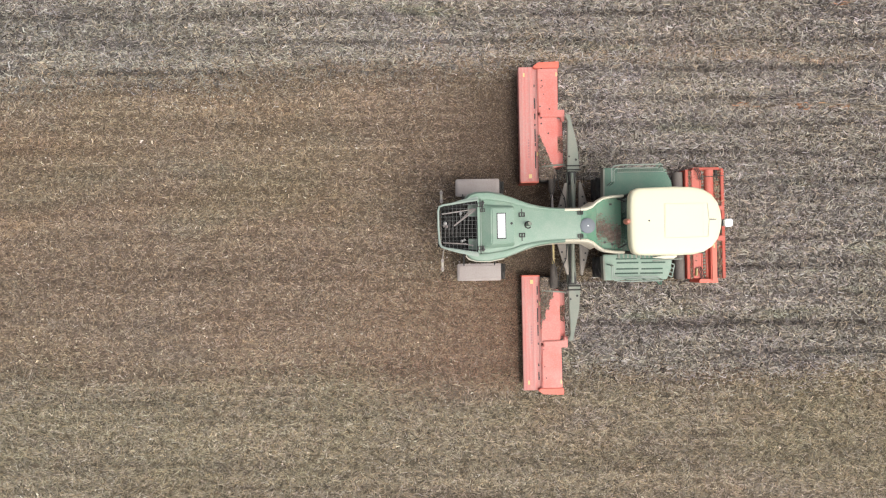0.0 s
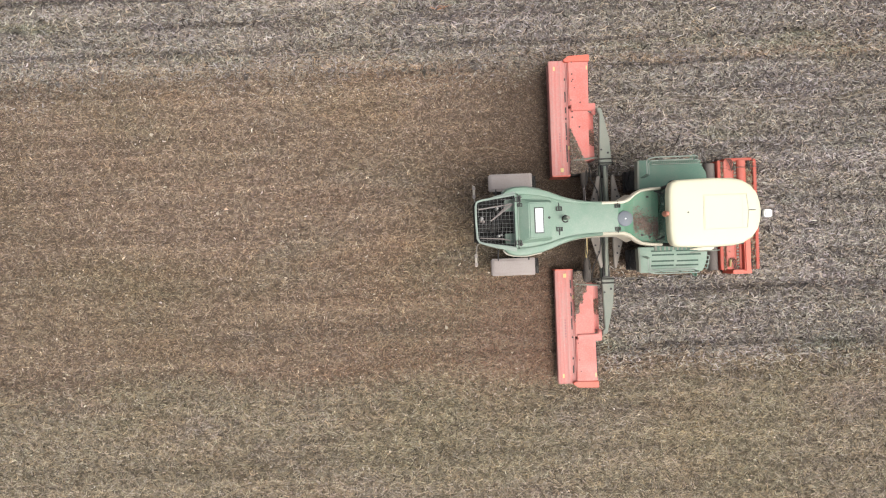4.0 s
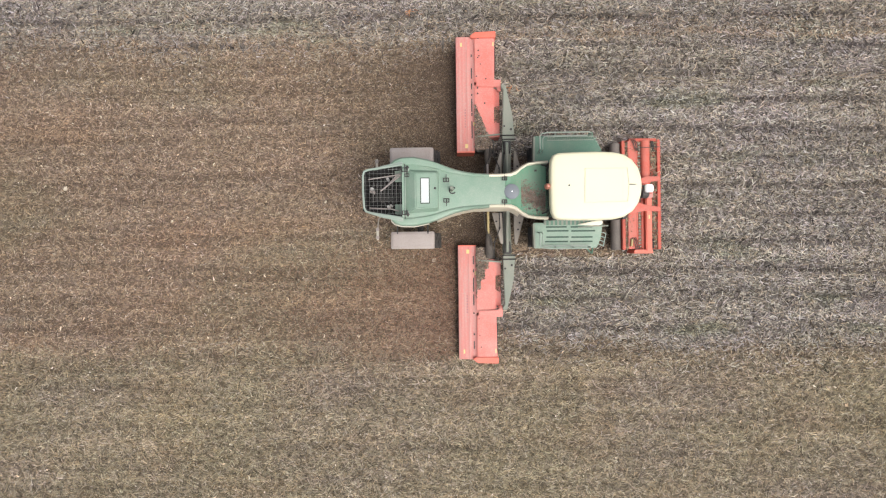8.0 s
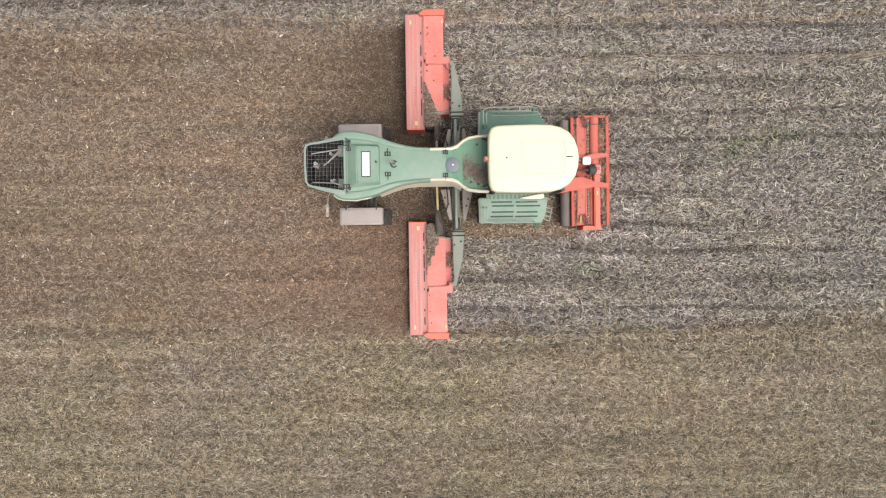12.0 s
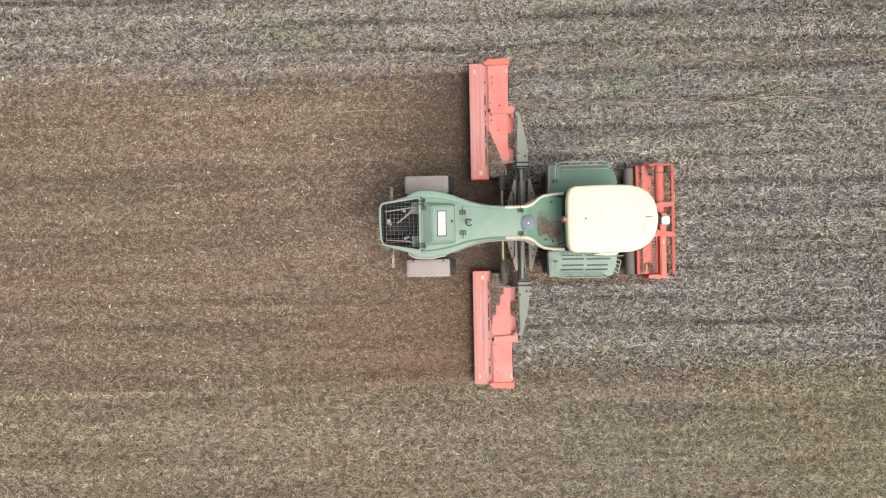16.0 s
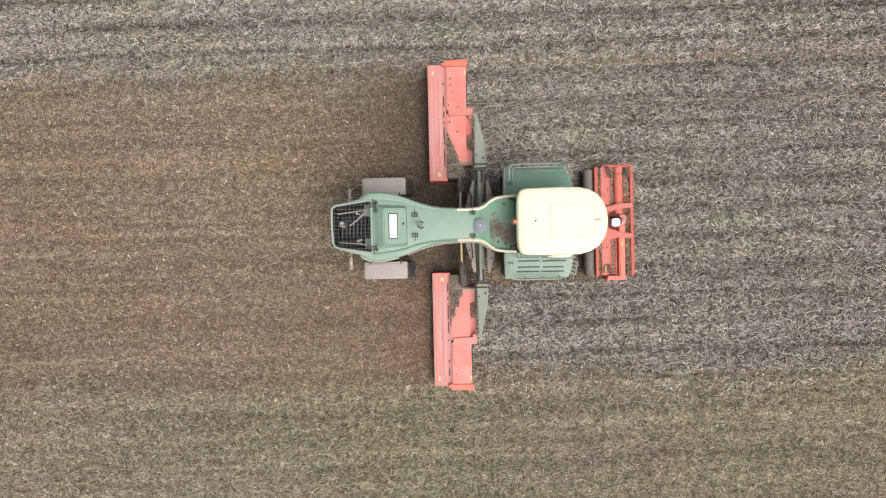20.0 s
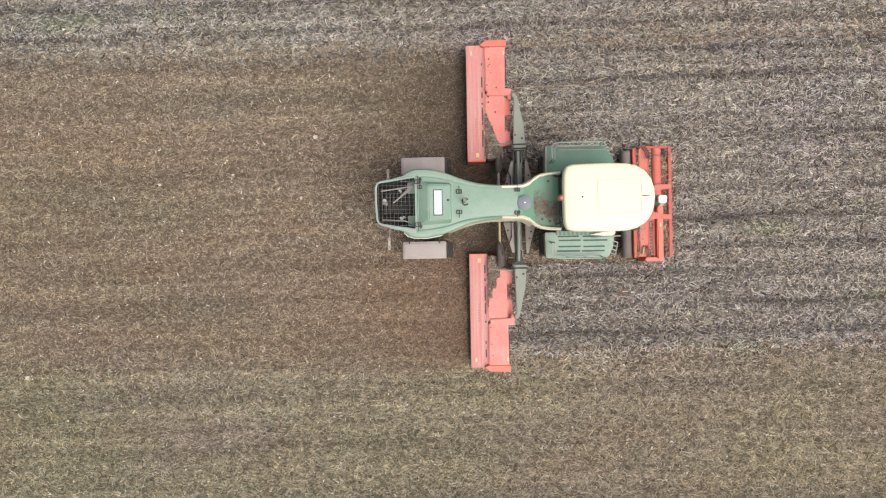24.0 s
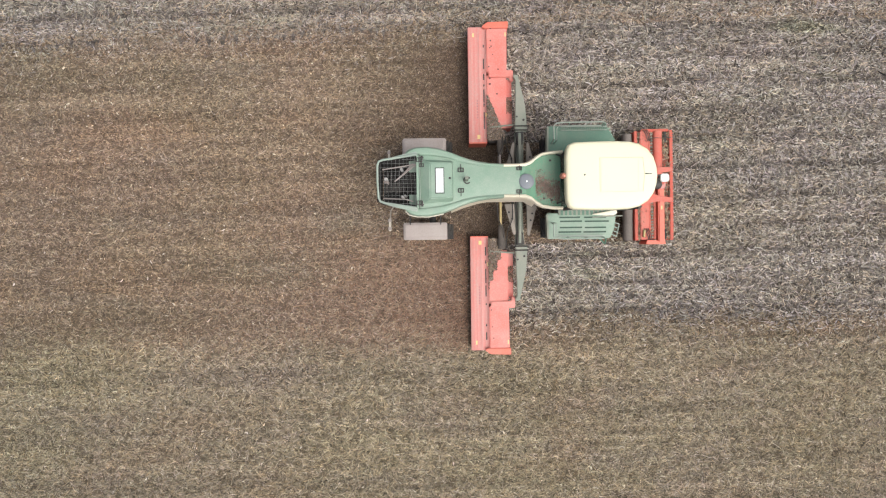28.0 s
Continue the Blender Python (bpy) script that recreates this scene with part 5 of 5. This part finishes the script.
    part("link_plate", bm, RED_DEEP, deck, bevel=0.02)
    bm = bmesh.new()
    tube(bm, [(5.2, 0.08, 1.02), (6.14, 0.09, 0.98), (6.2, 0.09, 0.97), (6.23, 0.09, 0.96), (6.4, 0.09, 0.93), (6.44, 0.09, 0.92)], [0.032, 0.034, 0.06, 0.14, 0.15, 0.12], 18)
    part("drive_boot", bm, DARK, deck, "dark rubber drive shaft boot", smooth=True)
    bm = bmesh.new()
    box(bm, 6.44, 6.65, -0.03, 0.27, z, z + 0.2)
    gear = part("gearbox", bm, RED_FADED, deck, "faded red gearbox", bevel=0.03)
    bm = bmesh.new()
    box(bm, 6.49, 6.6, 0.09, 0.2, z + 0.19, z + 0.215)
    part("gearbox_cap", bm, RED_WORN, gear, bevel=0.01)
    for x0, x1, y0, y1 in ((6.65, 6.735, -1.57, -1.26), (6.65, 6.76, 1.4, 1.73)):
        bm = bmesh.new()
        box(bm, x0, x1, y0, y1, 0.3, z + 0.03)
        part("bearing_housing", bm, BLACK, deck, bevel=0.02)
    bm = bmesh.new()
    tube(bm, [(6.02, -1.5, z + 0.05), (6.04, -1.28, z + 0.05)], 0.036, 12)
    part("document_tube", bm, SHAFT, deck, "yellow document tube")
    for y, sy in ((-1.42, -1), (1.6, 1)):
        for k in range(3):
            bm = bmesh.new()
            tube(bm, [(6.05 + 0.055 * k, y + 0.19, z + 0.02), (6.1 + 0.055 * k, y + 0.05, z + 0.09), (6.18 + 0.05 * k, y - 0.17, z + 0.05)], 0.013, 6)
            part("hydraulic_hose", bm, BOOT, deck)
    bm = bmesh.new()
    tube(bm, [(6.2, 1.5, z + 0.04), (6.4, 1.53, z + 0.09), (6.62, 1.52, z + 0.07), (6.9, 1.55, z + 0.04)], 0.012, 6)
    part("hydraulic_hose", bm, BOOT, deck)
    chaff("panel_straw", deck, 5.95, 6.63, -1.58, 1.7, z + 0.02, 90, 54, size=(0.02, 0.07), heap=0.02)
    chaff("deck_straw", deck, 5.875, 5.94, -1.58, 1.72, z - 0.06, 300, 51, heap=0.07)
    chaff("deck_straw", deck, 6.25, 6.34, -1.58, 1.72, z - 0.05, 250, 52, heap=0.05)
    chaff("deck_straw", deck, 6.645, 6.84, -1.56, 1.72, z - 0.06, 640, 53, heap=0.08, size=(0.05, 0.19))


ground()
stubble_field()
machine = machine_root()
cab(machine)
engine_cover(machine)
radiator(machine)
WHEELS = [
    (wheel(machine, "rear_wheel", -0.47, 1.25, 0.66, 0.46, 18), -0.47, 1.25, 0.66),
    (wheel(machine, "rear_wheel", -0.47, -1.25, 0.66, 0.46, 18), -0.47, -1.25, 0.66),
    (wheel(machine, "front_wheel", 3.72, 1.18, 0.9, 0.6, 20), 3.72, 1.18, 0.9),
    (wheel(machine, "front_wheel", 3.72, -1.18, 0.9, 0.6, 20), 3.72, -1.18, 0.9),
]
guards(machine)
platforms(machine)
side_mulcher(machine, 1)
side_mulcher(machine, -1)
front_mulcher(machine)
# behind the decks dark flecks show thrown soil and deepen the shade
trailing_flecks("trailing_flecks", machine, 0.72, 1.25, 1.3, 4.75, 25000, 61, SOIL_SHADE, "dark flecks for thrown soil and shade behind the deck", (0.02, 0.05), 0.3)
trailing_flecks("trailing_flecks", machine, 0.72, 0.8, -4.8, -1.35, 2500, 62, SOIL_SHADE, "dark flecks for thrown soil and shade behind the deck", (0.02, 0.05), 0.25)
trailing_flecks("drifting_dust", machine, 0.6, 3.0, -5.0, -1.3, 26000, 63, DUST, "red-brown dust drifting behind the deck", (0.018, 0.034), 0.35)
# shade in the gaps between body and decks, put in as dark flecks
trailing_flecks("trailing_flecks", machine, 1.75, 0.75, 0.6, 1.75, 15000, 64, SOIL_SHADE, "dark flecks for the shade on the soil under the machine", (0.02, 0.05), 0.2)
trailing_flecks("trailing_flecks", machine, 1.75, 0.75, -1.75, -0.6, 13000, 65, SOIL_SHADE, "dark flecks for the shade on the soil under the machine", (0.02, 0.05), 0.2)


# ---- loose things on the field ----
def pale_clod(x, y, size, seed):
    rng = random.Random(seed)
    bm = bmesh.new()
    bmesh.ops.create_icosphere(bm, subdivisions=2, radius=size)
    for v in bm.verts:
        v.co *= 0.8 + 0.4 * rng.random()
        v.co.z *= 0.6
    ob = part("pale_stone", bm, GUARD, None, smooth=True)
    ob.matrix_basis = pose(x, y, size * 0.4, 0, 0, rng.uniform(0, 360))
    return tagged(ob, "small pale stone lying on the mulched soil", "stone", "pale stones")


def maize_stalk(points, seed):
    """A long stalk, knotted at its joints, left lying on the mulch."""
    rng = random.Random(seed)
    pts, radii = [], []
    for (xa, ya), (xb, yb) in zip(points, points[1:]):
        for k in range(4):
            pts.append((xa + (xb - xa) * k / 4, ya + (yb - ya) * k / 4 + rng.uniform(-0.008, 0.008), 0.034 + rng.uniform(0, 0.006)))
            radii.append(0.021 if k == 0 else 0.015)
    pts.append((*points[-1], 0.034))
    radii.append(0.009)
    bm = bmesh.new()
    tube(bm, pts, radii, 6)
    return tagged(part("maize_stalk", bm, STALK_SKIN, smooth=True), "long bent tan maize stalk lying on brown mulch", "maize stalk", "loose stalks")


def husk_flake(x, y, size, turn, seed):
    """A curled, pointed piece of cob husk."""
    rng = random.Random(seed)
    bm = bmesh.new()
    rings = []
    for k in range(7):
        u = k / 6
        w = size * (0.1 + 0.34 * math.sin(math.pi * min(u * 1.15, 1.0)) ** 0.8)
        lift = size * (0.16 * (2 * u - 1) ** 2) + rng.uniform(0, 0.004)
        ring = [(size * (u - 0.5), w * e, lift + size * 0.22 * e * e) for e in (-1.0, -0.4, 0.3, 1.0)]
        rings.append(ring + [(px, py, pz - 0.003) for px, py, pz in reversed(ring)])
    loft(bm, rings)
    ob = part("husk_flake", bm, HUSK_SKIN, smooth=True)
    ob.matrix_basis = pose(x, y, 0.03, 0, 0, turn)
    return tagged(ob, "pale curled maize husk flake lying on brown mulch", "husk", "husk flakes")


pale_clod(49.66, 3.36, 0.07, 1)
maize_stalk([(12.09, 2.68), (12.54, 2.67), (12.95, 2.55), (13.26, 2.49)], 2)
maize_stalk([(50.5, 4.09), (51.23, 4.13), (52.14, 4.1)], 3)
for number, (x, y, size, turn) in enumerate(((15.27, 0.68, 0.2, 60), (12.87, 4.43, 0.17, 20), (10.89, -3.01, 0.16, 110), (1.65, 3.51, 0.16, 5), (3.7, 0.91, 0.15, 75), (43.19, 0.39, 0.15, 120), (76.47, 2.65, 0.2, 35), (75.95, 0.72, 0.14, 80), (73.78, 1.51, 0.13, 15), (66.93, -4.85, 0.2, 50), (29.98, 4.55, 0.2, 60), (28.66, -0.65, 0.14, 95), (27.09, -1.68, 0.18, 40))):
    husk_flake(x, y, 0.8 * size, turn, number)


mulched_cover()
strewn_residue()
residue_border()
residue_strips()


# ---- what moves ----
def machine_x(t):
    return float(np.interp(t, [r[0] for r in MACHINE_ROWS], [r[1] for r in MACHINE_ROWS]))


def time_at(x):
    return float(np.interp(x, [r[1] for r in MACHINE_ROWS], [r[0] for r in MACHINE_ROWS]))


def motions():
    walk(machine, [(t, pose(x, y, 0, 0, 0, a)) for t, x, y, a in MACHINE_ROWS])
    for ob, x, y, r in WHEELS:
        steps = 180
        rows = []
        for k in range(steps + 1):
            t = 28.0 * k / steps
            rows.append((t, pose(x, y, r) @ Matrix.Rotation(machine_x(t) / r, 4, "Y")))
        walk(ob, rows)
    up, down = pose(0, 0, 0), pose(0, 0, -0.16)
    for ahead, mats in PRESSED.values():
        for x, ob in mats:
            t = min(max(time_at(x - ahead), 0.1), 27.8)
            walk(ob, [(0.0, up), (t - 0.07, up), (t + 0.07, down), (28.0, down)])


motions()
